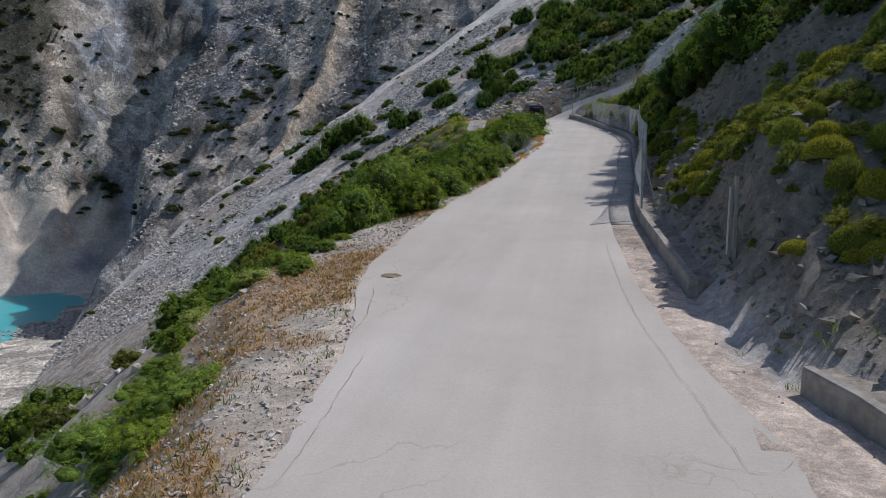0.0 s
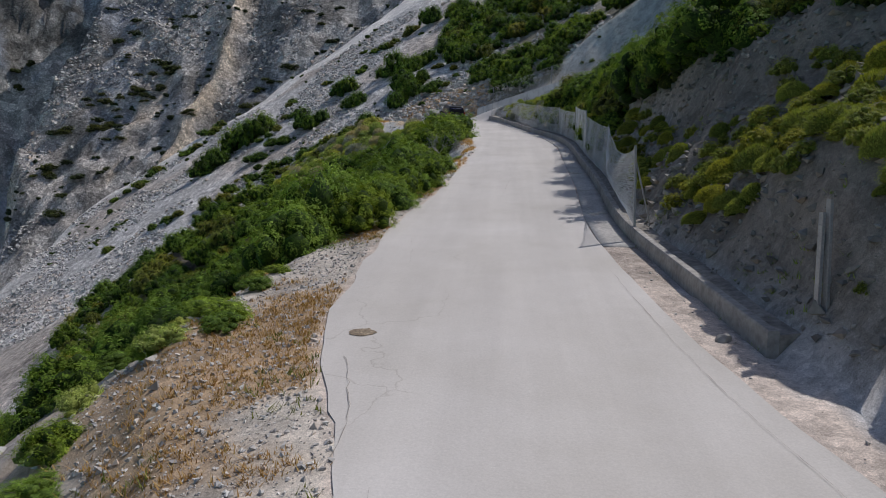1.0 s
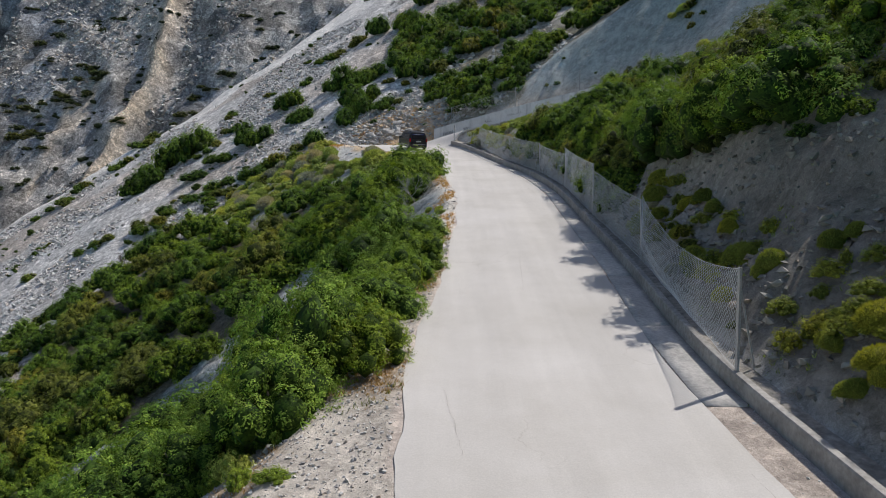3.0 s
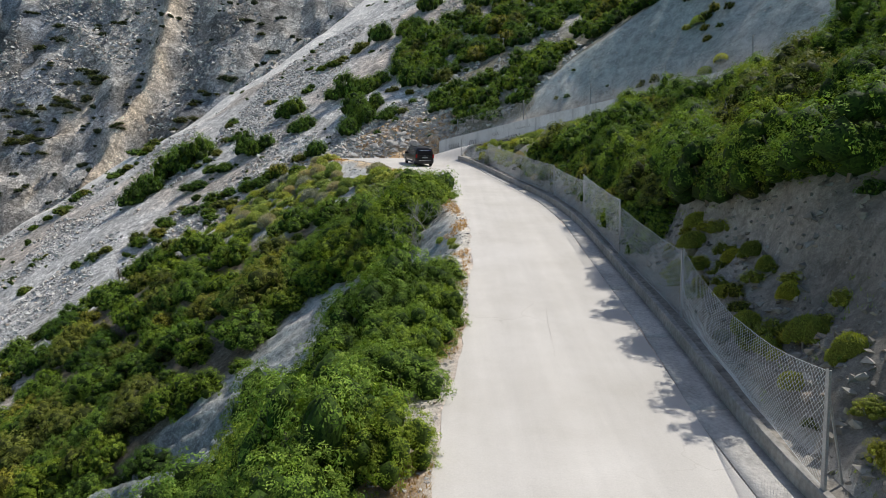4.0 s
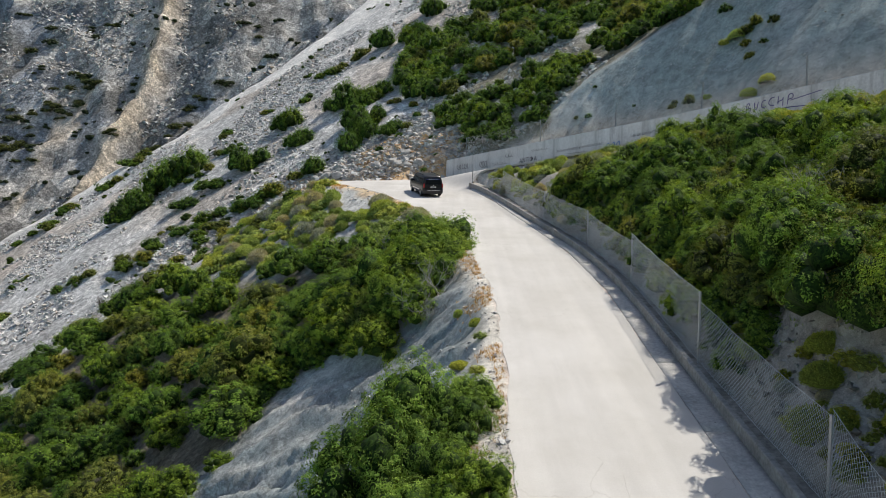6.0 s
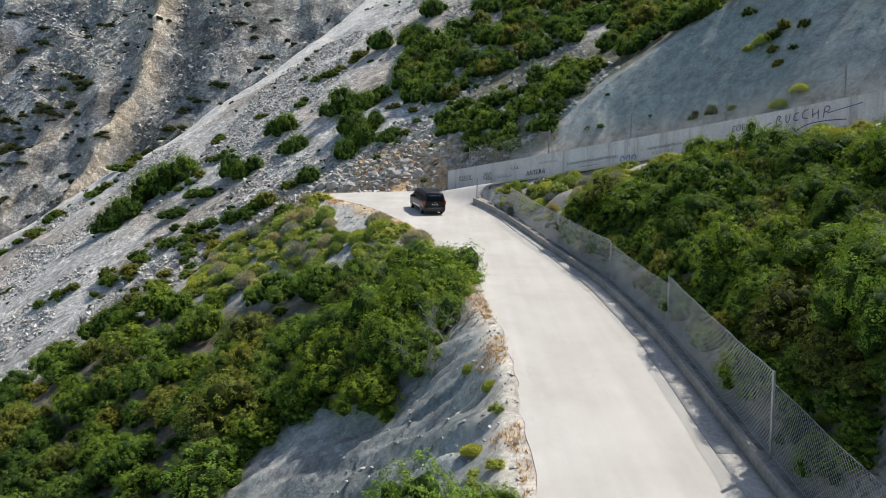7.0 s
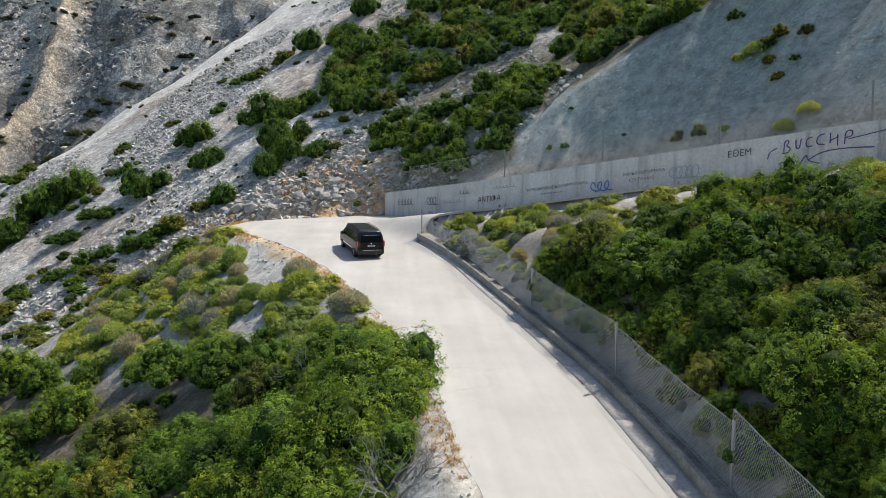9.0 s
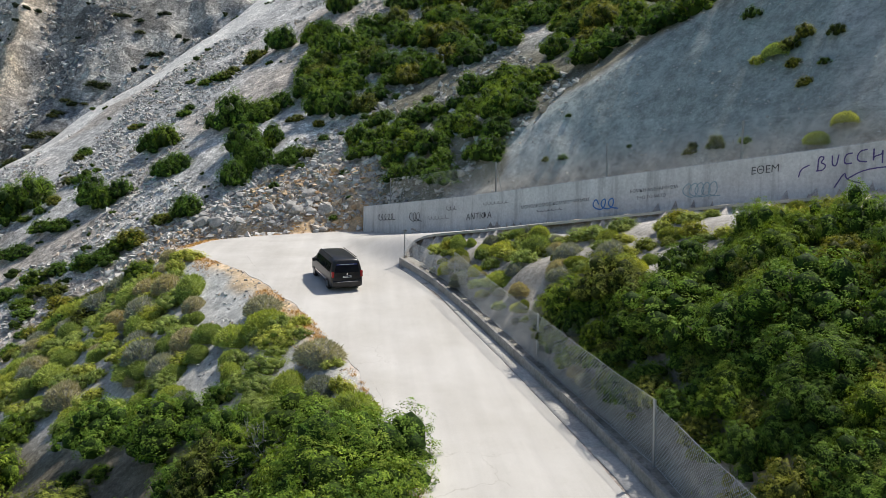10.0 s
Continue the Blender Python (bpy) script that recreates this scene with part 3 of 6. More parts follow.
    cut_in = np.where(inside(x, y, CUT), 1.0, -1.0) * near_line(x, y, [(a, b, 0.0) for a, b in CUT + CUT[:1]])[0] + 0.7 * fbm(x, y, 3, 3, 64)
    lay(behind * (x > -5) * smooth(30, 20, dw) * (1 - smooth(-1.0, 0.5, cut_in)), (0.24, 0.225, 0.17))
    lay(behind * smooth(-0.6, 0.6, cut_in), (0.345, 0.385, 0.370))
    lay(behind * smooth(-0.6, 0.6, cut_in) * smooth(0.05, 0.5, fbm(x, y, 5, 4, 65)), (0.45, 0.465, 0.44))
    lay(behind * (x > 0) * smooth(2.6, 1.2, dw), (0.50, 0.46, 0.40))
    dk = near_line(x, y, KERB3)[0]
    kx = np.interp(y, [p[1] for p in KERB], [p[0] for p in KERB])
    # bank soil, its colour darkened for the steep cut's shade; paler past y 28
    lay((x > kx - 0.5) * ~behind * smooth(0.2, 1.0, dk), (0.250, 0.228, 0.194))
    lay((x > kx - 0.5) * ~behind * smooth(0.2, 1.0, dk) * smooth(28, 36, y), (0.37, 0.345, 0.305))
    di = near_line(x, y, INNER3)[0]
    lay((x > kx) * ~behind * smooth(3.5, 1.5, di), (0.50, 0.47, 0.43))
    lay(inside(x, y, ROAD).astype(float), (0.58, 0.50, 0.43))
    lay(smooth(-46, -54, z), (0.62, 0.59, 0.53))
    return np.clip(col, 0, 1)


ny, nx = GX.shape
idx = np.arange(ny * nx).reshape(ny, nx)
quads = np.stack([idx[:-1, :-1], idx[:-1, 1:], idx[1:, 1:], idx[1:, :-1]], -1).reshape(-1, 4)
gme = fast_mesh("ground", np.stack([GX, GY, GZ], -1).reshape(-1, 3), quads, [GROUND], smooth_shade=True)
att = gme.color_attributes.new("soil", "FLOAT_COLOR", "POINT")
# the fourth value: how coarse the stones are, fine by the road and coarse on scree and cliff
coarse = np.clip(0.12 + smooth(5, 16, np.minimum(near_line(GX, GY, EDGE3)[0], 40)) * (0.25 + 0.43 * smooth(92, 106, GY + np.maximum(0, -GX - 22))), 0, 1)
gu, gv = 0.743 * GX + 0.669 * GY, -0.669 * GX + 0.743 * GY
brink = brink_v(gu)
coarse = np.where(gv > 120, coarse + (1.0 - coarse) * smooth(brink + 2, brink + 12, gv), coarse)
strip_wide = np.interp(gu, [40, 75, 100, 140], [7, 10, 15, 20])
coarse = coarse * (1 - 0.75 * smooth(brink - strip_wide - 3, brink - strip_wide + 2, gv) * (1 - smooth(brink + 2, brink + 8, gv)))
coarse = coarse * (1 - 0.25 * (GX > 0) * (GY > np.interp(GX, [p[0] for p in WALL], [p[1] for p in WALL])) * smooth(24, 14, near_line(GX, GY, WALL)[0]))
coarse = np.where((np.hypot(GX + 90, GY - 90) > 270) & (gv > 300), coarse * (1 - 0.85 * smooth(-2, -12, GZ)), coarse)
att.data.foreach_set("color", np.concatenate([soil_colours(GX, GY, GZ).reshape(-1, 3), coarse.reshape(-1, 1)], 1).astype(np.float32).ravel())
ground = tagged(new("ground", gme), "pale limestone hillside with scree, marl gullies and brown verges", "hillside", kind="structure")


def ground_z(x, y):
    """Height of the ground sheet under a point."""
    i, j = np.clip(np.searchsorted(gx, x) - 1, 0, nx - 2), np.clip(np.searchsorted(gy, y) - 1, 0, ny - 2)
    a, b = (x - gx[i]) / (gx[i + 1] - gx[i]), (y - gy[j]) / (gy[j + 1] - gy[j])
    return float((GZ[j, i] * (1 - a) + GZ[j, i + 1] * a) * (1 - b) + (GZ[j + 1, i] * (1 - a) + GZ[j + 1, i + 1] * a) * b)


# ---- sea ----
def sea_material():
    m, n, l, b = material("sea", 0.35, 0.3)
    tc = n.new("ShaderNodeTexCoord")
    c = ramp(n, l, noise_at(n, l, 0.02, 4), (0.3, (0.02, 0.40, 0.47)), (0.7, (0.06, 0.55, 0.60)))
    l.new(c, b.inputs["Base Color"])
    bump(n, l, b, noise_at(n, l, 0.6, 6), 0.25, 0.3)
    return m


sea = tagged(mesh_object("water", [(-3000, -3000, -58.5), (900, -3000, -58.5), (900, 3000, -58.5), (-3000, 3000, -58.5)], [(0, 1, 2, 3)], sea_material()),
             "turquoise shallow sea along a white pebble beach", "sea", kind="structure")


# ---- road: pale concrete slab with a broken seaward edge ----
def road_slab():
    left = resample(LEFT, 0.5)
    wob = 0.16 * fbm(left[:, 1], left[:, 0], 1.7, 4, 60) + 0.10 * fbm(left[:, 1], left[:, 0], 0.5, 2, 61)
    d = np.gradient(left, axis=0)
    d /= np.linalg.norm(d, axis=1, keepdims=True)
    left = left + np.stack([d[:, 1], -d[:, 0]], 1) * (wob[:, None] + 0.05)
    right = resample(RIGHT_EDGE, 0.5)
    s = np.linspace(0, 1, len(right))
    right[:, 0] -= 0.03 * fbm(right[:, 1], s, 1.2, 3, 62)
    up = resample(UPPER_IN, 0.5) + np.array([-0.05, 0.1])
    wall = resample([p[:2] for p in WALL], 0.5)
    wall = wall[1:] - np.array([0.10, 0.09])
    outline = [*map(tuple, left), *map(tuple, wall), *map(tuple, up[::-1]), *map(tuple, right[::-1][1:])]
    # a grid of cells clipped by the outline keeps the sheet on the road's surface
    poly = outline
    xs, ys = np.arange(-21, 34, 0.5), np.arange(-15, 109, 0.5)
    cx, cy = np.meshgrid(xs, ys)
    ins = inside(cx, cy, poly)
    arr = np.array(poly)
    keep = ins.copy()
    keep[1:, :] |= ins[:-1, :]
    keep[:-1, :] |= ins[1:, :]
    keep[:, 1:] |= keep[:, :-1].copy()
    keep[:, :-1] |= keep[:, 1:].copy()
    px, py = cx.copy(), cy.copy()
    out = keep & ~ins
    oi = np.argwhere(out)
    seg_a, seg_b = arr, np.roll(arr, -1, 0)
    ab = seg_b - seg_a
    ll = (ab ** 2).sum(1) + 1e-9
    for j, i in oi:
        p = np.array((cx[j, i], cy[j, i]))
        t = np.clip(((p - seg_a) * ab).sum(1) / ll, 0, 1)
        q = seg_a + ab * t[:, None]
        k = np.argmin(((q - p) ** 2).sum(1))
        px[j, i], py[j, i] = q[k]
    pz = road_z(px, py) + 0.012 * fbm(px, py, 9.0, 2, 63)
    num = -np.ones(cx.shape, int)
    verts, faces = [], []
    for j, i in np.argwhere(keep):
        num[j, i] = len(verts)
        verts.append((px[j, i], py[j, i], pz[j, i]))
    for j in range(cx.shape[0] - 1):
        for i in range(cx.shape[1] - 1):
            q = (num[j, i], num[j, i + 1], num[j + 1, i + 1], num[j + 1, i])
            if min(q) >= 0 and (ins[j, i] or ins[j, i + 1] or ins[j + 1, i + 1] or ins[j + 1, i]):
                faces.append(q)
    ob = mesh_object("road", verts, faces, CONCRETE_ROAD, smooth_shade=True)
    mod = ob.modifiers.new("slab", "SOLIDIFY")
    mod.thickness, mod.offset = 0.16, -1
    mod = ob.modifiers.new("arris", "EDGE_SPLIT")
    mod.split_angle = radians(35)
    return tagged(ob, "worn pale concrete mountain road with a broken seaward edge", "road", kind="structure")


road = road_slab()

# ---- kerb wall ----
kerb_line = resample([(x, y) for x, y in KERB], 1.0)
kerb_line = np.c_[kerb_line, road_z(kerb_line[:, 0], kerb_line[:, 1])]


def kerb_piece(a, b):
    seg = kerb_line[(kerb_line[:, 1] >= a) & (kerb_line[:, 1] <= b)]
    ob = swept("kerb", seg, [(-0.02, -0.3), (0.0, 0.35), (0.02, 0.385), (0.17, 0.39), (0.20, 0.36), (0.21, -0.3)], CONCRETE_KERB)
    return tagged(ob, "low weathered concrete kerb wall holding back the bank", "kerb", kind="structure")


def gutter():
    """A cast strip between the slab and the kerb, laid in lengths with open joints."""
    mat = surface("gutter_concrete", (0.54, 0.515, 0.475), 0.9, 9, 0.9, 0.74, 1.12, 0.02, 0.6)
    root = tagged(new("gutter"), "grey concrete gutter strip with gravel between road and kerb", "gutter", kind="structure")
    ys = np.arange(23.6, 87.6, 0.5)
    inner = np.interp(ys, [p[1] for p in RIGHT_EDGE], [p[0] for p in RIGHT_EDGE])
    outer = np.interp(ys, [p[1] for p in KERB], [p[0] for p in KERB]) + 0.01
    for a in range(0, len(ys) - 1, 10):
        k = slice(a, min(a + 11, len(ys)))
        verts, faces = [], []
        for y, x0, x1 in zip(ys[k] - (0.02 if a else 0), inner[k] + 0.035, outer[k]):
            for t in (0.0, 0.35, 0.7, 1.0):
                x = x0 + (x1 - x0) * t
                verts.append((x, y, float(road_z(x, y)) - 0.006 - 0.010 * math.sin(t * 3.14) + 0.008 * float(fbm(np.array(x), np.array(y), 1.2, 2, 66))))
        for i in range(len(verts) // 4 - 1):
            for t in range(3):
                faces.append((4 * i + t, 4 * i + t + 1, 4 * i + t + 5, 4 * i + t + 4))
        mesh_object("slab", verts, faces, mat, root, smooth_shade=True).modifiers.new("depth", "SOLIDIFY").thickness = 0.02


gutter()
SOIL = surface("bank_soil", (0.33, 0.305, 0.265), 0.95, 6, 1.0, 0.6, 1.3, 0.05, 0.8)
for a, b in ((-14, 11.2), (15.4, 88.2)):
    run = kerb_line[(kerb_line[:, 1] >= a) & (kerb_line[:, 1] <= b)]
    tagged(swept("bank_foot", run, [(0.195, -0.3), (0.195, 0.31), (0.55, 0.34), (0.95, 0.36), (1.2, -0.3)], SOIL), "grey soil and gravel packed behind the kerb", "soil", kind="structure")
kerb_piece(-14, 11.4)
kerb_piece(15.2, 88.2)

# ---- retaining wall of the upper pass ----
wall_line = resample(WALL, 1.5)
wall = swept("wall_upper", wall_line, [(0.0, -0.5), (-0.10, 2.50), (-0.13, 2.54), (-0.40, 2.54), (-0.42, 2.50), (-0.46, -0.5)][::-1], CONCRETE_WALL)
tagged(wall, "long grey concrete retaining wall with graffiti", "wall", kind="structure")


# ---- plants ----
def leaf_cards(rng, centres, normals, size, spread=0.5, narrow=0.5):
    """Pointed leaf sprays, three corners each."""
    n = len(centres)
    nrm = normals + rng.normal(0, spread, (n, 3))
    nrm /= np.linalg.norm(nrm, axis=1, keepdims=True) + 1e-9
    t = np.cross(nrm, rng.normal(0, 1, (n, 3)))
    t /= np.linalg.norm(t, axis=1, keepdims=True) + 1e-9
    b = np.cross(nrm, t)
    s = size * rng.uniform(0.6, 1.3, (n, 1))
    v = np.stack([centres - t * s - b * s * narrow, centres - t * s * 0.6 + b * s * narrow, centres + t * s * 1.1], 1)
    return v.reshape(-1, 3), np.arange(3 * n).reshape(n, 3)


def crown_data(name, seed, mat, tufts_n, leaves_each, size, wide=1.0, tall=1.1, tuft=0.2, narrow=0.5, spread=0.30, lumps=7, rough=0.15):
    """A crown: a few hearts coloured dark as gap shade, and round them many tufts of leaves with gaps between."""
    r = np.random.default_rng(seed)
    hearts = [(np.array((0, 0, tall * 0.26)), 0.50 * wide)]
    count = 2 * lumps + 3
    for k in range(count):
        # billows spread evenly over a dome
        up = 0.02 + 0.96 * (k + 0.5) / count + r.uniform(-0.05, 0.05)
        a = k * 2.39996 + r.uniform(-0.35, 0.35)
        q = math.sqrt(max(0.0, 1 - up * up)) * r.uniform(0.85, 1.15)
        hearts.append((np.array((0.70 * wide * q * math.cos(a), 0.70 * wide * q * math.sin(a), tall * (0.10 + 0.62 * up * r.uniform(0.8, 1.15)))), wide * r.uniform(0.19, 0.31)))
    flat = np.array((1, 1, tall * 0.85))
    # tufts sit on the outside of the hearts, kept apart from one another
    hc, hr = np.array([h for h, _ in hearts]), np.array([q for _, q in hearts])
    tries = tufts_n * 60
    share = hr ** 2 * np.r_[0.15, np.ones(len(hr) - 1)]
    which = r.choice(len(hearts), tries, p=share / share.sum())
    way = r.normal(0, 1, (tries, 3))
    way /= np.linalg.norm(way, axis=1, keepdims=True)
    seat = hc[which] + way * (hr[which] * (1 + rough * r.normal(0, 1, tries)))[:, None] * flat
    deep = (np.linalg.norm((seat[:, None] - hc[None]) / flat, axis=2) < hr * 0.86).any(1)
    kept = np.zeros((0, 3))
    spots = []
    for k in np.nonzero(~deep & (way[:, 2] > -0.25) & (seat[:, 2] > 0.03))[0]:
        if len(spots) >= tufts_n:
            break
        if not len(kept) or (((kept - seat[k]) ** 2).sum(1) > (tuft * 0.8) ** 2).all():
            kept = np.vstack([kept, seat[k]])
            spots.append((seat[k], way[k]))
    n = len(spots) * leaves_each
    centre = np.repeat(np.array([p for p, _ in spots]), leaves_each, 0)
    out = np.repeat(np.array([d for _, d in spots]), leaves_each, 0) + np.array((0, 0, 0.35))
    d = r.normal(0, 1, (n, 3)) + out * 0.9
    d /= np.linalg.norm(d, axis=1, keepdims=True)
    rad = np.repeat(tuft * r.uniform(0.7, 1.25, len(spots)), leaves_each)
    p = centre + d * (rad * r.uniform(0.6, 1.0, n))[:, None]
    p[:, 2] = np.maximum(p[:, 2], 0.01)
    v, f = leaf_cards(r, p, 0.6 * d + 0.75 * out, size, spread, narrow)
    vs, fs, base = [v], [f], len(v)
    bm = bmesh.new()
    bmesh.ops.create_icosphere(bm, subdivisions=1, radius=1.0)
    ico = np.array([q.co[:] for q in bm.verts])
    faces = np.array([[q.index for q in g.verts] for g in bm.faces])
    bm.free()
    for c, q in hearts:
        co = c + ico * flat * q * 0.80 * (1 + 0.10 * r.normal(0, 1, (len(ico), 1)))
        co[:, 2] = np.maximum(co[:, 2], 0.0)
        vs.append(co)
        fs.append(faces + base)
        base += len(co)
    tris = np.concatenate(fs)
    v = np.concatenate(vs)
    me = bpy.data.meshes.new(name)
    me.vertices.add(len(v))
    me.vertices.foreach_set("co", v.astype(np.float32).ravel())
    me.loops.add(tris.size)
    me.loops.foreach_set("vertex_index", tris.astype(np.int32).ravel())
    me.polygons.add(len(tris))
    me.polygons.foreach_set("loop_start", (np.arange(len(tris)) * 3).astype(np.int32))
    me.materials.append(mat)
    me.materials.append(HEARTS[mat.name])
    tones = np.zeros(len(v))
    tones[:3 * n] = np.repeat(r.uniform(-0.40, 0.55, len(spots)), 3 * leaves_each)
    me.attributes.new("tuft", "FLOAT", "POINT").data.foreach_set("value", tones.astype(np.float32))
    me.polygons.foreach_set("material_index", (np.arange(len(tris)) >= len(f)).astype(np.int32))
    me.update(calc_edges=True)
    return me


def cushion_data(name, seed, mat, spikes, size):
    """A tight dome of knobs, bristling all over with short shoots."""
    r = np.random.default_rng(seed)
    bm = bmesh.new()
    bmesh.ops.create_icosphere(bm, subdivisions=3, radius=1.0)
    bmesh.ops.delete(bm, geom=[v for v in bm.verts if v.co.z < -0.25], context="VERTS")
    bm.verts.index_update()
    dome = np.array([v.co[:] for v in bm.verts])
    faces = np.array([[v.index for v in f.verts] for f in bm.faces])
    bm.free()
    knobs = r.normal(0, 1, (26, 3))
    knobs[:, 2] = np.abs(knobs[:, 2])
    knobs /= np.linalg.norm(knobs, axis=1, keepdims=True)

    def swell(d):
        near = np.max(d @ knobs.T, axis=1)
        return 0.70 + 0.27 * np.sqrt(np.clip((near - 0.72) / 0.28, 0, 1))

    shape = np.array((1.0, 1.0, 1.05))
    body = dome * (swell(dome) + r.normal(0, 0.02, len(dome)))[:, None] * shape
    d = r.normal(0, 1, (spikes, 3))
    d[:, 2] = np.abs(d[:, 2]) - 0.1
    d /= np.linalg.norm(d, axis=1, keepdims=True)
    p = d * (swell(d) * r.uniform(0.97, 1.06, spikes))[:, None] * shape
    t = np.cross(d, r.normal(0, 1, (spikes, 3)))
    t /= np.linalg.norm(t, axis=1, keepdims=True)
    up = d + 0.5 * r.normal(0, 1, (spikes, 3)) + np.array((0, 0, 0.3))
    s = size * r.uniform(0.6, 1.4, (spikes, 1))
    v = np.stack([p - t * s * 0.3, p + t * s * 0.3, p + up * s], 1).reshape(-1, 3)
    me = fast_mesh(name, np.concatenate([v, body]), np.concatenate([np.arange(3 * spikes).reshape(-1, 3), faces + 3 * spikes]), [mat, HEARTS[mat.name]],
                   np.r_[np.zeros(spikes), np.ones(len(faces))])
    return me


def stems_data(name, seed, count, wide, tall, radius=0.03):
    """Bare tapered stems that fork once, from the root into the crown."""
    rng = np.random.default_rng(seed)
    verts, faces = [], []

    def limb(p, q, r0, r1):
        d = Vector(q - p).normalized()
        a = d.orthogonal().normalized()
        b = d.cross(a)
        base = len(verts)
        for c, r in ((p, r0), (q, r1)):
            for k in range(5):
                t = k * 1.2566
                verts.append(tuple(Vector(c) + (a * math.cos(t) + b * math.sin(t)) * r))
        for k in range(5):
            faces.append((base + k, base + (k + 1) % 5, base + 5 + (k + 1) % 5, base + 5 + k))

    for k in range(count):
        a = rng.uniform(0, 6.283)
        out = rng.uniform(0.2, 0.6) * wide
        root = np.array((rng.normal(0, 0.06), rng.normal(0, 0.06), -0.25))
        mid = np.array((out * 0.45 * math.cos(a), out * 0.45 * math.sin(a), tall * rng.uniform(0.3, 0.45)))
        limb(root, mid, radius * 1.3, radius)
        for j in range(2):
            b = a + rng.uniform(-0.7, 0.7)
            limb(mid, np.array((out * math.cos(b), out * math.sin(b), tall * rng.uniform(0.5, 0.75))), radius, radius * 0.35)
    me = bpy.data.meshes.new(name)
    me.from_pydata(verts, [], faces)
    me.materials.append(BARK)
    return me


def twigs_data(name, seed, limbs, depth, radius, mat):
    """Leafless branches that fork again and again and thin out."""
    r = np.random.default_rng(seed)
    verts, faces = [], []

    def limb(p, d, length, rad, left):
        bend = p + d * length * 0.5 + r.normal(0, 0.06 * length, 3)
        tip = p + d * length
        base = len(verts)
        a = Vector(d).orthogonal().normalized()
        b = Vector(d).cross(a)
        for c, q in ((p, rad), (bend, rad * 0.8), (tip, rad * 0.6)):
            for k in range(4):
                verts.append(tuple(Vector(c) + (a * math.cos(k * 1.5708) + b * math.sin(k * 1.5708)) * q))
        for i in (0, 4):
            for k in range(4):
                faces.append((base + i + k, base + i + (k + 1) % 4, base + i + 4 + (k + 1) % 4, base + i + 4 + k))
        if left:
            for _ in range(3):
                e = d + r.normal(0, 0.55, 3)
                e[2] += 0.15
                limb(tip if r.random() < 0.6 else bend, e / np.linalg.norm(e), length * r.uniform(0.55, 0.85), rad * 0.6, left - 1)

    for k in range(limbs):
        a = k * 6.283 / limbs + r.uniform(-0.4, 0.4)
        d = np.array((0.6 * math.cos(a), 0.6 * math.sin(a), r.uniform(0.6, 1.1)))
        limb(np.array((0, 0, -0.15)), d / np.linalg.norm(d), r.uniform(0.35, 0.5), radius, depth)
    me = bpy.data.meshes.new(name)
    me.from_pydata(verts, [], faces)
    me.materials.append(mat)
    return me


stem_meshes = [stems_data("branch", 70 + k, 5, 1.0, 1.0) for k in range(2)]
KINDS = {
    # kind: crowns, name, label, category, group
    "near": ([crown_data("foliage", 100 + k, LEAF_MID, 420, 34, 0.0175, 1.0, 1.4, 0.085) for k in range(3)],
             "roadside_shrub", "bushy bright green shrub at the road's edge", "shrub", "roadside shrubs"),
    "shrub": ([crown_data("foliage", 105 + k, LEAF_DARK, 300, 28, 0.022, 1.0, 1.25, 0.095) for k in range(4)],
              "shrub", "dense dark green evergreen shrub on the slope", "shrub", "evergreen shrubs"),
    "broad": ([crown_data("foliage", 110 + k, LEAF_MID, 340, 28, 0.021, 1.0, 1.35, 0.09) for k in range(4)],
              "broadleaf_shrub", "bright green broadleaf shrub in a thicket", "shrub", "broadleaf shrubs"),
    "olive": ([crown_data("foliage", 120 + k, LEAF_OLIVE, 300, 28, 0.021, 1.0, 1.3, 0.095) for k in range(3)],
              "olive_shrub", "olive-green shrub with yellowing leaves", "shrub", "olive-green shrubs"),
    "cushion": ([cushion_data("foliage", 140, LEAF_LIME, 2600, 0.075)] + [crown_data("foliage", 141 + k, LEAF_LIME, 120, 40, 0.026, 1.0, 0.95, 0.15, 0.4, 0.4, 8, 0.1) for k in range(2)],
                "cushion_bush", "rounded yellow-green cushion bush on dry ground", "bush", "cushion bushes"),
    "spurge": ([cushion_data("foliage", 150, LEAF_GOLD, 3200, 0.07)] + [crown_data("foliage", 151 + k, LEAF_GOLD, 120, 40, 0.026, 1.0, 0.95, 0.15, 0.4, 0.4, 8, 0.1) for k in range(2)],
               "spurge_bush", "round yellow-green spurge bush on the dark bank", "bush", "spurge bushes"),
    "broom": ([crown_data("foliage", 170 + k, LEAF_FRESH, 260, 44, 0.020, 1.0, 1.0, 0.10, 0.35, 0.5, 8, 0.18) for k in range(2)],
              "feathery_bush", "low feathery fresh-green bush on the verge", "bush", "verge bushes"),
    "low": ([crown_data("foliage", 190 + k, LEAF_DARK, 150, 26, 0.030, 1.0, 1.1, 0.13) for k in range(3)],
            "low_shrub", "low dark green shrub filling the thicket", "shrub", "low shrubs"),
    "grey": ([cushion_data("foliage", 160 + k, LEAF_GREY, 2200, 0.10) for k in range(2)],
             "dry_bush", "dry grey twiggy bush on the slope", "bush", "dry bushes"),
    "hill": ([crown_data("foliage", 180 + k, LEAF_DARK, 150, 26, 0.032, 1.0, 1.1, 0.13, 0.5, 0.35, 7, 0.18) for k in range(4)],
             "hillside_shrub", "dark green shrub on the scree of the mountainside", "shrub", "hillside shrubs"),
    "cliff": ([crown_data("foliage", 185 + k, LEAF_DULL, 70, 16, 0.055, 1.0, 0.9, 0.18, 0.45, 0.6, 7, 0.2) for k in range(2)],
              "cliff_shrub", "dull dark green shrub rooted in the limestone cliff", "shrub", "cliff shrubs"),
}
rng = random.Random(5)
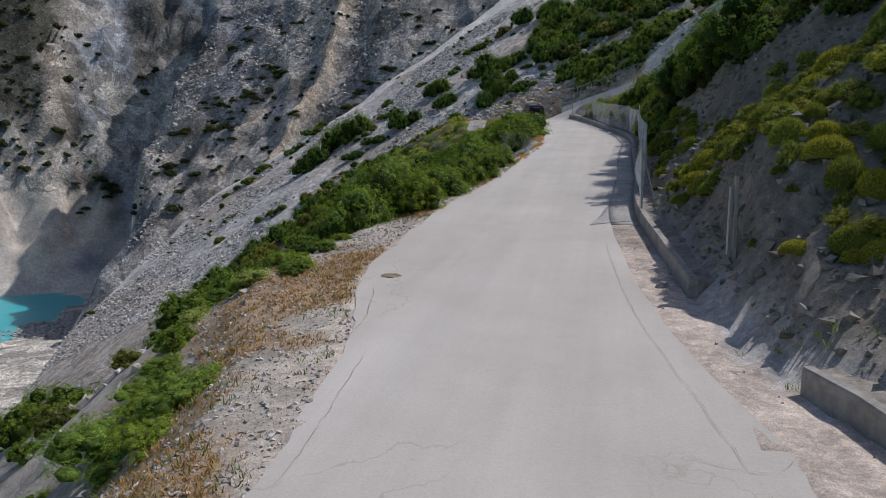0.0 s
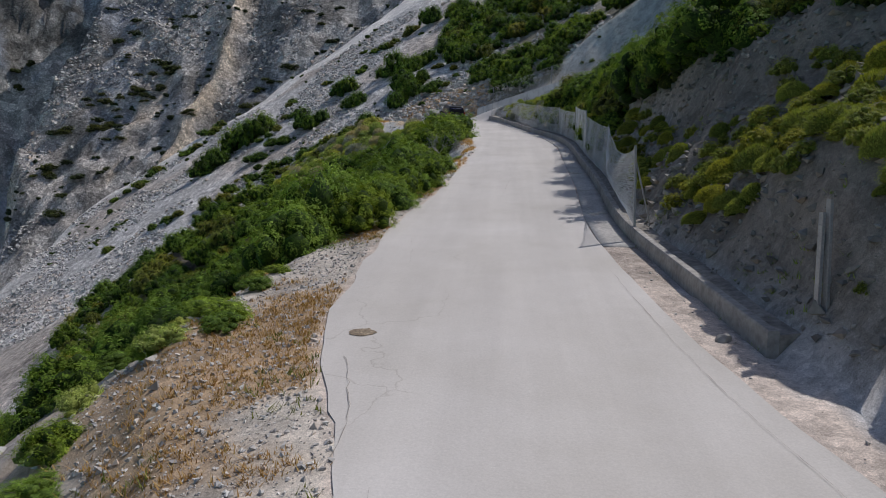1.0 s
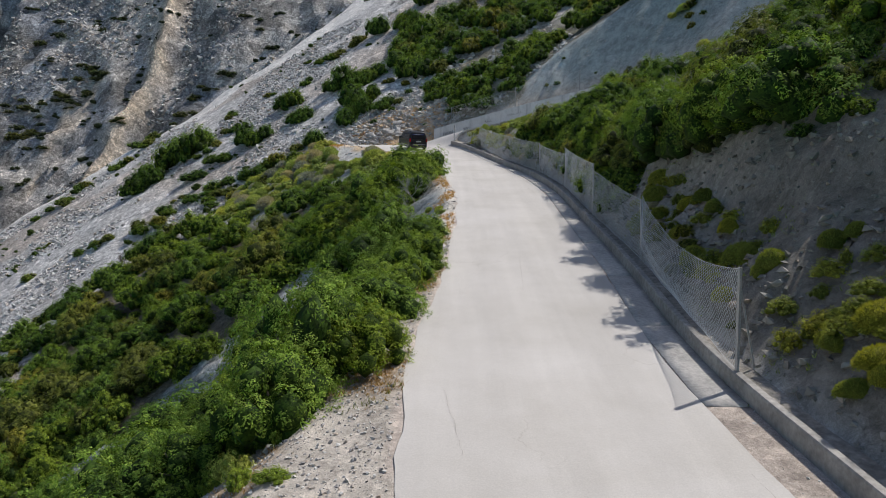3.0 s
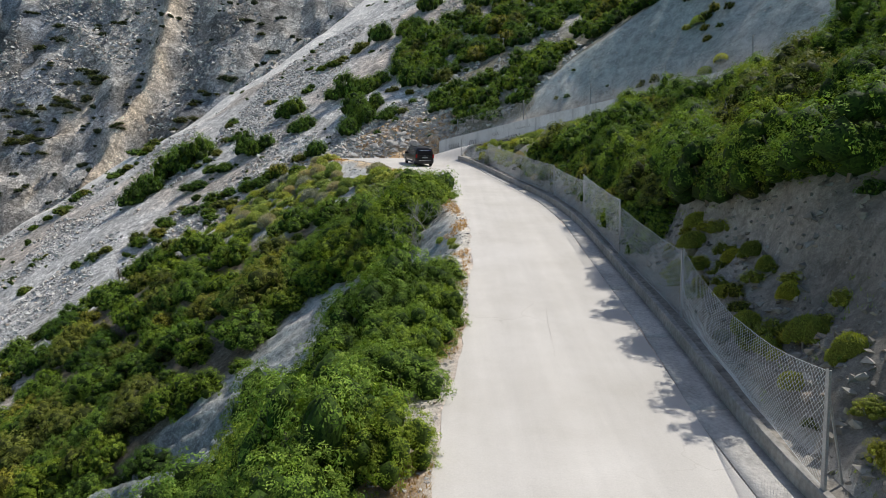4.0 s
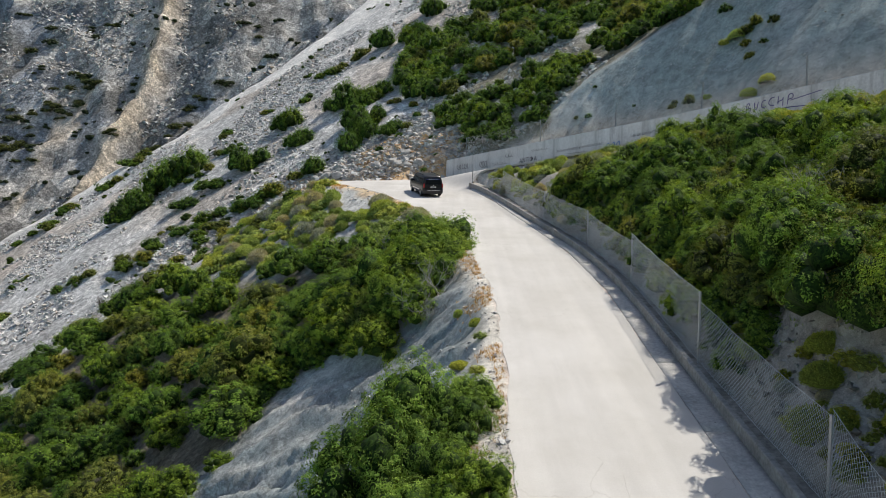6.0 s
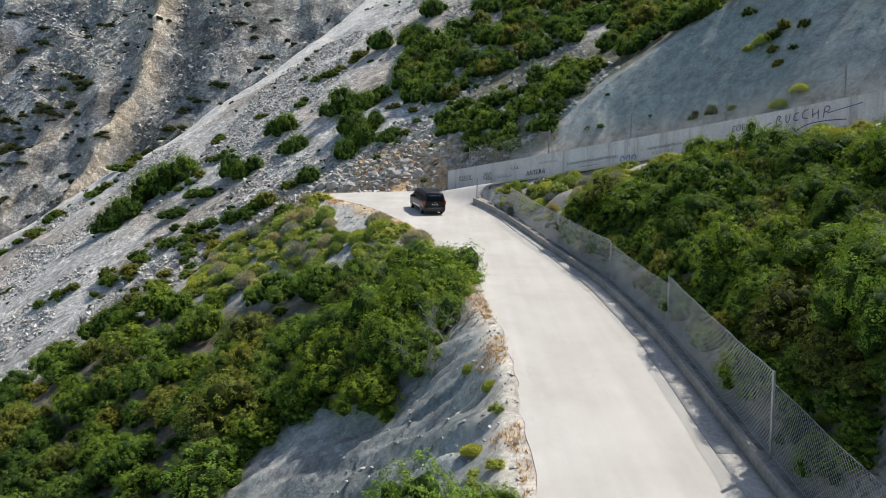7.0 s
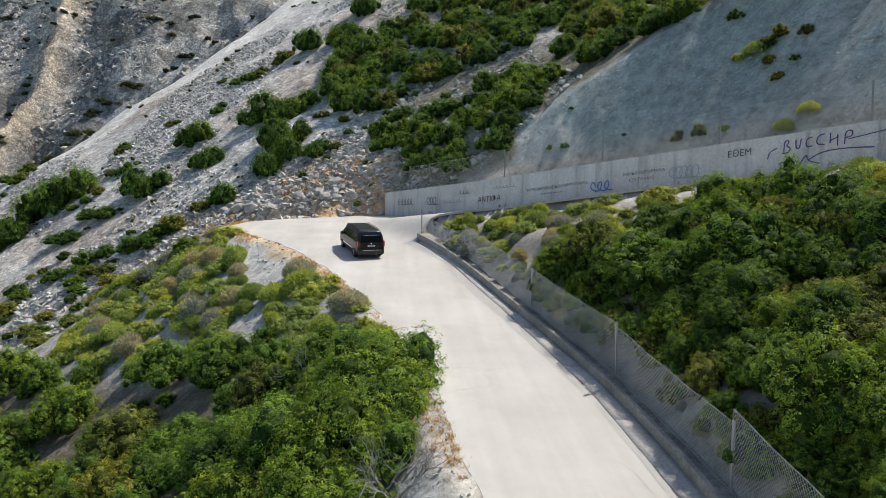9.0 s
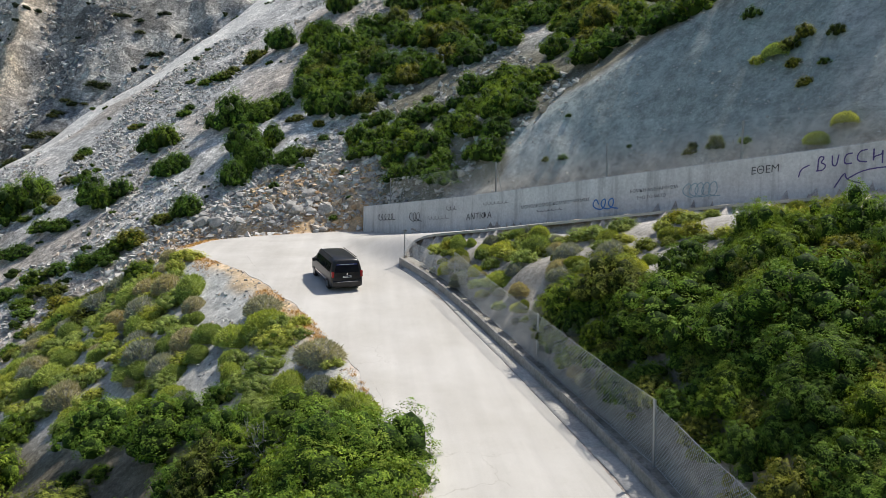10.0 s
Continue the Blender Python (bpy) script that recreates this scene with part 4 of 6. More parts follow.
masters, counts = {}, {}


def grow(kind, x, y, size, sink=0.15, flat=1.0):
    """One plant of a kind, rooted in the ground."""
    data, name, label, category, group = KINDS[kind]
    which = rng.randrange(len(data))
    counts[kind] = counts.get(kind, 0) + 1
    if (kind, which) not in masters:
        ob = tagged(new(name), label, category, group)
        for part_name, me in (("foliage", data[which]), ("branch", stem_meshes[which % 2])):
            new(part_name, me).parent = ob
        masters[kind, which] = ob
    else:
        ob = copy_thing(masters[kind, which], Matrix())
    z = ground_z(x, y) - sink * size
    loose = 0.25 if kind in ("spurge", "cushion", "broom") else 0.0
    wide = size * rng.uniform(0.9 - loose, 1.15 + loose)
    ob.matrix_basis = pose(x, y, z, rng.uniform(-8, 8), rng.uniform(-8, 8), rng.uniform(0, 360)) @ Matrix.Diagonal((wide, size * rng.uniform(0.9 - loose, 1.15 + loose), size * flat * rng.uniform(0.85, 1.15), 1))
    return ob


def edge_gap(x, y, line):
    return float(near_line(np.array([x]), np.array([y]), line)[0][0])


def scatter(kinds, count, box, size, gap, line=None, span=(0, 1e9), test=None, flat=1.0):
    """Plants spread over a stretch of the plan, no closer than gap times their sizes."""
    placed, n = [], count * 25
    xs, ys = np.array([rng.uniform(box[0], box[1]) for _ in range(n)]), np.array([rng.uniform(box[2], box[3]) for _ in range(n)])
    good = ~inside(xs, ys, ROAD)
    dist = near_line(xs, ys, line)[0] if line is not None else np.zeros(n)
    edge = near_line(xs, ys, EDGE3)[0]
    good &= (dist >= span[0]) & (dist <= span[1])
    for x, y, ok, e in zip(xs.tolist(), ys.tolist(), good.tolist(), edge.tolist()):
        if len(placed) >= count:
            break
        if not ok or (test and not test(x, y)):
            continue
        s = rng.uniform(*size)
        if e < s * 0.8 or any((x - a) ** 2 + (y - b) ** 2 < (gap * (s + c)) ** 2 for a, b, c in placed):
            continue
        placed.append((x, y, s))
        grow(rng.choice(kinds), x, y, s, flat=flat)
    return placed


def kerb_x(y):
    return float(np.interp(y, [p[1] for p in KERB], [p[0] for p in KERB]))


def wall_y(x):
    return float(np.interp(x, [p[0] for p in WALL], [p[1] for p in WALL]))


def right_side(x, y):
    return x > kerb_x(y) + 0.8 and y < wall_y(x)


def above_wall(x, y):
    return y > wall_y(x) + 2.0


def rim(x):
    """Where the thicket below the hairpin gives way to cushion bushes."""
    return float(np.interp(x, [-40, -28, -17.7, -13.5, -9, -6], [93, 86, 77, 75, 70, 67]))


# seaward thickets beside the road
scatter(["near"], 18, (-9, -5.4, 26, 41), (1.1, 1.9), 0.48, LEFT3, (0.7, 3.0), flat=1.05)
scatter(["near"], 30, (-15, -7, 23.5, 41), (1.5, 2.5), 0.54, LEFT3, (2.6, 8.5), flat=1.12)
scatter(["broom"], 18, (-12, -4, -2, 12), (0.55, 1.1), 0.40, LEFT3, (2.5, 6.0), flat=0.8)
scatter(["broom"], 28, (-11, -6, 9, 28), (0.3, 0.65), 0.45, LEFT3, (2.0, 4.2), flat=0.8)
scatter(["low", "shrub"], 20, (-24, -8, 15, 27), (0.8, 1.4), 0.6, LEFT3, (5.2, 16))
scatter(["low", "olive"], 16, (-22, -8, -2, 15), (0.4, 0.8), 0.7, LEFT3, (4.0, 14))
scatter(["shrub", "olive", "low"], 24, (-62, -30, 52, 98), (1.3, 2.3), 0.6, None, (0, 9), lambda x, y: abs(y - 57 - 1.4 * (-30 - x)) < 9)
scatter(["shrub", "shrub", "broad"], 60, (-42, -9, 24, 46), (1.4, 2.7), 0.62, LEFT3, (5.0, 36), lambda x, y: y < 37 + 0.45 * (x + 12) or (x < -22 and y < 61))
for x, y, s in ((-7.0, 57.8, 1.3), (-8.4, 55.9, 1.5), (-6.9, 60.3, 1.4), (-10.4, 55.0, 1.5), (-7.2, 62.6, 2.1), (-7.7, 59.4, 1.9), (-10.2, 61, 2.4), (-9.2, 56.8, 1.8), (-12.5, 58.5, 2.0), (-13.2, 62.5, 2.2), (-7.6, 61.4, 2.2), (-8.6, 58.2, 2.1)):
    grow("near", x, y, s * 1.2)
for x, y, s in ((-27.5, 54.0, 2.3), (-29.5, 51.5, 2.2), (-26.0, 51.5, 1.8), (-31, 55, 2.0)):
    grow("broad", x, y, s)
scatter(["shrub", "broad", "broad"], 20, (-22, -7, 56, 70), (1.2, 2.2), 0.56, LEFT3, (2.2, 14), lambda x, y: 56.6 - 0.75 * max(0, -12.8 - x) < y < rim(x) - 2.5)
scatter(["shrub", "broad", "broad", "olive"], 85, (-44, -8, 46, 88), (1.3, 2.7), 0.64, LEFT3, (5, 38), lambda x, y: 56.6 - 0.75 * max(0, -12.8 - x) < y < rim(x) - 2.5)
scatter(["low"], 105, (-40, -8, 46, 86), (0.6, 1.0), 0.5, LEFT3, (3, 38), lambda x, y: 56.6 - 0.75 * max(0, -12.8 - x) < y < rim(x) - 2.0)
scatter(["shrub", "olive"], 30, (-50, -30, 56, 100), (1.1, 2.2), 0.52, LEFT3, (18, 40), lambda x, y: y < rim(x) + 4)
scatter(["olive", "olive", "shrub"], 46, (-44, -23, 92, 120), (0.9, 1.7), 0.46, LEFT3, (2.5, 28), lambda x, y: rim(x) + 8 < y < 101 + 1.2 * (-x - 23), flat=0.7)
scatter(["cushion"] * 6 + ["grey"], 200, (-31, -6, 64, 97), (0.55, 1.15), 0.36, LEFT3, (0.6, 18), lambda x, y: rim(x) - 2.2 < y < rim(x) + 15 and not inside(np.array([x]), np.array([y]), SHOULDER)[0])
scatter(["cushion"], 12, (-14, -5, 8, 32), (0.25, 0.6), 0.5, LEFT3, (2.4, 6.5))
scatter(["cushion"], 8, (-8, -4.6, 40, 56), (0.18, 0.4), 0.6, LEFT3, (0.5, 1.6))
# bank above the kerb
def scarp_foot(y):
    """How far from the kerb the spurge slope ends under the scarp."""
    return float(np.interp(y, [17, 24, 31, 40], [6.0, 5.0, 2.7, 2.2]))


scatter(["near", "broad", "olive"], 85, (-3, 7, 40, 71), (0.65, 1.15), 0.42, KERB3, (1.0, 3.2), right_side)
scatter(["broad", "near", "broad", "olive", "near"], 165, (1, 22, 31, 82), (1.2, 2.2), 0.50, KERB3, (2.5, 30), lambda x, y: right_side(x, y) and (y > 37 or edge_gap(x, y, KERB3) > scarp_foot(y) + 1.2) and edge_gap(x, y, INNER3) > (6.0 if y < 68 else 8.5) and x < (11 + 0.25 * (y - 37) if y < 56 else 11.5))
scatter(["olive", "low", "low"], 150, (1, 22, 31, 82), (0.7, 1.15), 0.42, KERB3, (2.2, 30), lambda x, y: right_side(x, y) and (y > 37 or edge_gap(x, y, KERB3) > scarp_foot(y) + 0.9) and edge_gap(x, y, INNER3) > (4.5 if y < 68 else 8.0) and x < (11 + 0.25 * (y - 37) if y < 56 else 11.5))
scatter(["broad", "broad", "olive", "olive"], 60, (4.0, 18, 4, 34), (1.0, 1.8), 0.50, KERB3, (6.6, 16), right_side)
scatter(["low", "olive"], 50, (3.5, 12, 8, 36), (0.4, 0.8), 0.45, KERB3, (3.4, 7.5), lambda x, y: right_side(x, y) and edge_gap(x, y, KERB3) > scarp_foot(y) + 0.9)
scatter(["spurge"], 235, (1, 10, 6, 40), (0.26, 0.50), 0.40, KERB3, (1.0, 6.0), lambda x, y: right_side(x, y) and edge_gap(x, y, KERB3) < scarp_foot(y) and edge_gap(x, y, KERB3) > np.interp(y, [10, 17, 22], [1.9, 1.9, 1.0]) and float(fbm(np.array([x]), np.array([y]), 2.5, 2, 77)[0]) > -0.5, flat=1.15)
scatter(["spurge", "olive", "spurge", "grey"], 60, (-3, 8, 26, 86), (0.2, 0.42), 0.5, KERB3, (0.6, 1.8), right_side)
scatter(["spurge"], 14, (1, 12, 4, 24), (0.16, 0.34), 0.42, KERB3, (0.7, 1.9), right_side)
scatter(["spurge", "cushion"], 90, (-5, 24, 56, 90), (0.45, 0.95), 0.38, INNER3, (0.5, 6.5), lambda x, y: x > kerb_x(y) + 0.6 and y < wall_y(x) - 5)
scatter(["cushion", "cushion", "grey"], 60, (-4, 8, 66, 89), (0.4, 0.9), 0.34, KERB3, (0.6, 6), right_side)


for x, y, s in ((4.7, 38.2, 1.7), (5.6, 40.6, 1.7), (4.6, 35.6, 1.2), (6.2, 37.0, 1.6), (4.2, 43.2, 1.3)):
    grow("olive", x, y, s)


# above the retaining wall and up the mountainside: three thickets with rocky gaps between
def within(poly):
    def ok(x, y):
        return bool(inside(np.array([x]), np.array([y]), poly)[0]) and above_wall(x, y) and not inside(np.array([x]), np.array([y]), CUT)[0]
    return ok


UPPER_THICKET = [(-15, 146), (-14, 154), (-7, 152), (-1, 163), (2, 172), (16, 148), (16, 131), (11, 125), (8, 126), (4, 129), (0, 126.5), (-7, 126.5), (-11, 130.5), (-13, 139)]
WALL_THICKET = [(-7.5, 122), (-3, 123.5), (-1, 116.5), (3, 115), (8, 116.5), (10.5, 105), (8.3, 101), (5.8, 99.4), (3.6, 96.5), (-1, 102.5), (-4.8, 109), (-6, 113)]
CUT_THICKET = [(10.5, 106), (10.8, 99.0), (15, 97.0), (19.3, 92.0), (22.5, 89.3), (27, 84), (31, 78), (44, 84), (40, 110), (30, 130), (18, 140), (15, 127), (13, 112)]
scatter(["broad", "broad", "hill"], 40, (-8, 11, 96, 124), (1.3, 2.2), 0.50, None, (0, 9), within(WALL_THICKET))
scatter(["hill", "hill", "broad", "olive"], 62, (-16, 17, 124, 173), (1.8, 3.3), 0.50, None, (0, 9), within(UPPER_THICKET))
scatter(["hill", "broad", "olive"], 85, (10, 45, 76, 141), (1.4, 2.6), 0.46, None, (0, 9), within(CUT_THICKET))
scatter(["hill", "low"], 30, (20, 46, 60, 105), (0.9, 1.6), 0.5, None, (0, 9), lambda x, y: above_wall(x, y) and not inside(np.array([x]), np.array([y]), CUT)[0])
scatter(["hill"], 60, (4, 70, 140, 200), (2.0, 3.6), 0.55, None, (0, 9))
scatter(["low", "hill", "olive"], 40, (-16, 14, 112, 150), (0.6, 1.2), 0.5, None, (0, 9), above_wall)
TALL_ON_SCREE = [(-55.0, 146.6, 3.7), (-57.8, 145.5, 3.7), (-60.6, 142.9, 3.4), (-61.8, 139.2, 2.9), (-54.0, 150.6, 2.4), (-38.7, 136.0, 2.7), (-39.9, 134.9, 1.8), (-36.5, 147.5, 2.5),
                 (-31.6, 136.4, 2.2), (-22.4, 141.9, 3.2), (-19.6, 142.1, 2.7), (-20.1, 132.4, 2.9), (-25.9, 144.9, 1.9), (-21.7, 126.7, 2.4), (-19.6, 128.0, 2.0), (-17.4, 131.8, 1.7),
                 (-14.7, 123.9, 1.6), (-25.9, 122.3, 2.1), (-8.3, 178.4, 2.7), (-13.6, 167.2, 2.8), (-19.0, 169.5, 2.8), (-10.2, 162.2, 2.5)]
LOW_ON_SCREE = [(-45.2, 134.3, 2.7), (-48.9, 133.6, 2.5), (-49.6, 141.7, 2.0), (-31.0, 121.1, 2.3), (-33.4, 120.4, 2.5), (-36.1, 120.3, 2.1), (-28.8, 123.3, 1.6), (-50.2, 160.6, 2.0),
                (-44.2, 164.3, 1.5), (-40.5, 122.4, 1.8), (-43.2, 122.3, 2.4), (-47.0, 124.3, 1.5), (-49.0, 120.2, 2.4), (-52.4, 120.7, 2.5), (-87.1, 166.1, 3.1), (-87.2, 160.5, 2.5),
                (-92.0, 159.6, 1.9), (-79.0, 171.8, 2.5), (-82.5, 173.7, 1.4), (-29.4, 171.0, 2.6), (-32.7, 171.7, 1.8), (-24.7, 173.4, 2.4), (-37.9, 179.1, 1.1), (-42.8, 141.8, 1.7)]
FLAT_ON_SCREE = [(-47.1, 147.3, 1.6), (-34.1, 159.0, 1.7), (-64.0, 121.8, 1.6), (-61.0, 122.2, 1.6), (-73.0, 120.2, 1.4), (-76.5, 132.6, 1.1), (-50.4, 126.0, 1.0), (-77.3, 183.5, 3.0), (-77.9, 178.5, 2.3)]
ON_CLIFF = [(-162, 290, 5.3), (-143, 275, 4.8), (-136, 276, 5.3), (-128, 271, 4.2), (-142, 265, 3.3), (-139, 264, 3.2), (-134, 266, 3.2), (-151, 262, 3.3), (-151, 253, 5.9), (-149, 257, 4.1),
            (-131, 256, 2.0), (-116, 267, 2.7), (-77, 278, 3.0), (-70, 269, 3.5), (-82, 260, 3.4), (-138, 292, 3.6), (-153, 276, 1.7), (-116, 248, 3.0), (-144, 296, 2.6), (-172, 302, 2.8)]
CLIFF_FOOT = [(-161, 265, 3.9), (-117, 263, 2.2), (-143, 239, 2.6), (-133, 293, 2.6), (-137, 262, 2.3), (-146, 266, 2.8), (-154, 234, 6.4), (-163, 240, 5.2), (-168, 241, 3.8), (-155, 259, 5.0),
              (-146, 251, 3.8), (-167, 252, 5.0), (-95, 240, 4.2), (-89, 243, 3.8), (-90, 257, 3.4), (-94, 243, 4.0), (-88, 258, 3.0), (-297, 373, 7.5), (-300, 367, 6.5), (-306, 359, 5.0)]
for x, y, s in TALL_ON_SCREE:
    for k in range(3):
        grow("hill", x + rng.gauss(0, 0.5 * s), y + rng.gauss(0, 0.3 * s), s * rng.uniform(0.7, 1.0), flat=1.4)
for x, y, s in LOW_ON_SCREE + FLAT_ON_SCREE:
    for k in range(3):
        grow(rng.choice(("hill", "hill", "olive")), x + rng.gauss(0, 0.6 * s), y + rng.gauss(0, 0.35 * s), s * rng.uniform(0.55, 0.85), flat=0.85)
for x, y, s in ON_CLIFF + CLIFF_FOOT:
    for k in range(3):
        grow("cliff", x + rng.gauss(0, 0.5 * s), y + rng.gauss(0, 0.5 * s), s * rng.uniform(0.4, 0.75), flat=0.8)
DEADWOOD = surface("dead_wood", (0.34, 0.325, 0.30), 0.9, 20, 3)
bare_twigs = [twigs_data("twigs", 210 + k, 6, 4, 0.02, DEADWOOD) for k in range(2)]
bare_tree = tagged(new("bare_tree", twigs_data("bare_tree", 220, 3, 4, 0.05, BARK)), "small leafless tree with dark forking branches on the scree", "tree")
bare_tree.matrix_basis = pose(-49.5, 105.5, ground_z(-49.5, 105.5), 0, 0, 40) @ Matrix.Diagonal((2.3, 2.3, 2.0, 1))
for k, (x, y, s) in enumerate(((-6.9, 56.2, 2.6), (-7.9, 54.9, 2.2), (-9.6, 59.0, 2.2), (-10.8, 66.8, 2.0), (6.6, 43.5, 2.2), (8.0, 47.0, 2.0), (5.2, 33.5, 1.3), (-39.8, 137.2, 3.0))):
    ob = tagged(new("dead_shrub", bare_twigs[k % 2]), "grey leafless shrub of fine dead twigs", "shrub", "dead shrubs")
    ob.matrix_basis = pose(x, y, ground_z(x, y), 0, 0, 70 * k) @ Matrix.Diagonal((s, s, 0.9 * s, 1))
CUT_BUSHES = [(19.3, 85.1, 0.6), (20.1, 84.5, 0.8), (20.7, 83.8, 0.8), (20.3, 82.6, 0.6), (21.4, 83.2, 0.7), (19.9, 80.8, 0.45), (22.1, 81.3, 0.6), (21.0, 80.7, 0.45), (20.3, 87.6, 0.7), (14.6, 84.4, 0.4),
              (15.5, 83.0, 0.6), (14.4, 84.2, 0.4), (16.7, 81.6, 0.45), (12.0, 88.4, 0.25), (18.7, 77.8, 0.6), (19.8, 77.1, 0.6), (8.2, 91.8, 0.4), (7.1, 92.6, 0.3), (9.4, 94.3, 0.25)]
for x, y, s in CUT_BUSHES:
    grow(rng.choice(("low", "olive", "cushion")), x, y, s * 1.15)
for x, y, s in ((-15.2, 124.4, 1.8), (-7.7, 109.9, 0.5), (-9.3, 109.2, 0.6), (-8.2, 113.5, 0.7)):
    grow("hill", x, y, s, flat=0.8)


# ---- stones, scrub and grass, too many to count ----
def stones(name, xs, ys, sizes, mat, label, sink=0.35):
    """Jittered eight-sided stones lying on the ground, joined into one mesh."""
    r = np.random.default_rng(len(xs))
    n = len(xs)
    base = np.array([(1, 0, 0), (-1, 0, 0), (0, 1, 0), (0, -1, 0), (0, 0, 1), (0, 0, -1)], float)
    tri = np.array([(0, 2, 4), (2, 1, 4), (1, 3, 4), (3, 0, 4), (2, 0, 5), (1, 2, 5), (3, 1, 5), (0, 3, 5)])
    a = r.uniform(0, 6.283, n)
    pts = base[None] * r.uniform(0.55, 1.25, (n, 6, 1)) + r.normal(0, 0.18, (n, 6, 3))
    q = r.normal(0, 1, (n, 3, 3))
    q[:, 0] /= np.linalg.norm(q[:, 0], axis=1, keepdims=True)
    q[:, 1] -= q[:, 0] * (q[:, 0] * q[:, 1]).sum(1, keepdims=True)
    q[:, 1] /= np.linalg.norm(q[:, 1], axis=1, keepdims=True)
    q[:, 2] = np.cross(q[:, 0], q[:, 1])
    pts = np.einsum("nij,njk->nik", pts * np.array((1.0, 0.8, 0.62)), q)
    ca, sa = np.cos(a)[:, None], np.sin(a)[:, None]
    pts = np.stack([pts[..., 0] * ca - pts[..., 1] * sa, pts[..., 0] * sa + pts[..., 1] * ca, pts[..., 2] * 0.75], -1)
    zs = np.array([ground_z(x, y) for x, y in zip(xs, ys)])
    pts = pts * sizes[:, None, None] + np.stack([xs, ys, zs + sizes * (0.75 - sink * 1.5)], -1)[:, None]
    f = (tri[None] + 6 * np.arange(n)[:, None, None]).reshape(-1, 3)
    return tagged(new(name, fast_mesh(name, pts.reshape(-1, 3), f, [mat])), label, "stones", kind="stuff")


def stone_material(name, dark, mid, light, rusty):
    m, n, l, b = material(name, 0.92, 0.15)
    geo = n.new("ShaderNodeNewGeometry")
    c = ramp(n, l, geo.outputs["Random Per Island"], (0.0, dark), (0.45, mid), (0.8, light), (1.0, rusty))
    c = mixed(n, l, "MULTIPLY", 1.0, c, ramp(n, l, noise_at(n, l, 6, 8), (0.3, 0.7), (0.7, 1.2)))
    l.new(c, b.inputs["Base Color"])
    return m


LOOSE = stone_material("loose_stone", (0.30, 0.29, 0.28), (0.50, 0.485, 0.46), (0.66, 0.645, 0.61), (0.52, 0.42, 0.33))
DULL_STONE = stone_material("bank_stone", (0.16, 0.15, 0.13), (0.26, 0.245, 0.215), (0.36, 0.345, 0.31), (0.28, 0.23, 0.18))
OCHRE = stone_material("ochre_rubble", (0.40, 0.26, 0.15), (0.56, 0.42, 0.27), (0.66, 0.61, 0.54), (0.68, 0.43, 0.19))
nr = np.random.default_rng(8)


def sown(count, box, keep):
    xs, ys = nr.uniform(box[0], box[1], count), nr.uniform(box[2], box[3], count)
    k = keep(xs, ys)
    return xs[k], ys[k]


def away(x, y):
    return ~inside(x, y, ROAD)


xs, ys = sown(80000, (-120, 12, 98, 215), lambda x, y: away(x, y) & (fbm(x, y, 11, 3, 80) > -0.25) & (-0.669 * x + 0.743 * y < np.interp(0.743 * x + 0.669 * y, [-60, 35, 75, 115, 160], [170, 190, 178, 176, 190])))
stones("scree_stones", xs, ys, 0.10 + 0.55 * nr.random(len(xs)) ** 4, LOOSE, "angular pale limestone blocks strewn over the scree")
xs, ys = sown(30000, (-240, -50, 215, 330), lambda x, y: (-0.669 * x + 0.743 * y > brink_v(0.743 * x + 0.669 * y) + 14) & (fbm(x, y, 18, 4, 81) > -0.15) & (near_line(x, y, RIB)[0] > 4 + 3 * nr.random(len(x))))
stones("cliff_rocks", xs, ys, 0.25 + 1.1 * nr.random(len(xs)) ** 4, LOOSE, "broken limestone blocks and ledges on the far cliff", 0.3)
xs, ys = sown(9000, (-32, -1, 104, 128), lambda x, y: away(x, y) & (y > 105 - 0.3 * (x + 20)) & (y > np.interp(x, [p[0] for p in WALL], [p[1] for p in WALL]) + 0.6) & (fbm(x, y, 5, 3, 83) > -0.5))
stones("pale_rubble", xs, ys, 0.06 + 0.6 * nr.random(len(xs)) ** 4, LOOSE, "pale grey rubble on the slope behind the hairpin")
xs, ys = sown(7500, (-30, -4, 104, 122), lambda x, y: away(x, y) & (y > 105 - 0.3 * (x + 20)) & (y > np.interp(x, [p[0] for p in WALL], [p[1] for p in WALL]) + 0.6) & (fbm(x, y, 4, 3, 84) > -0.15))
stones("rubble", xs, ys, 0.06 + 0.5 * nr.random(len(xs)) ** 4, OCHRE, "rusty and grey rubble behind the hairpin")
xs, ys = sown(42000, (-12, -3, -6, 40), lambda x, y: away(x, y) & (near_line(x, y, LEFT3)[0] < 4.5))
stones("verge_gravel", xs, ys, 0.018 + 0.06 * nr.random(len(xs)) ** 4, LOOSE, "white gravel and small stones on the verge")
xs, ys = sown(16000, (-24, -4, 38, 100), lambda x, y: away(x, y) & (near_line(x, y, LEFT3)[0] < 7))
stones("slope_gravel", xs, ys, 0.02 + 0.14 * nr.random(len(xs)) ** 5, LOOSE, "loose grey gravel on the marl slope")
xs, ys = sown(16000, (-4, 6, -6, 88), lambda x, y: (near_line(x, y, KERB3)[0] < 1.5) & (x < np.interp(y, [p[1] for p in KERB], [p[0] for p in KERB])))
near_kerb = near_line(xs, ys, KERB3)[0]
pick = near_kerb < 1.1 * nr.random(len(xs))
stones("kerb_gravel", xs[pick], ys[pick], 0.012 + 0.05 * nr.random(int(pick.sum())) ** 4, LOOSE, "fine gravel washed against the kerb")
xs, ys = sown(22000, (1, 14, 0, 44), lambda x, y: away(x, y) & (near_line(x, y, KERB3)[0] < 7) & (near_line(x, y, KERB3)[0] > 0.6))
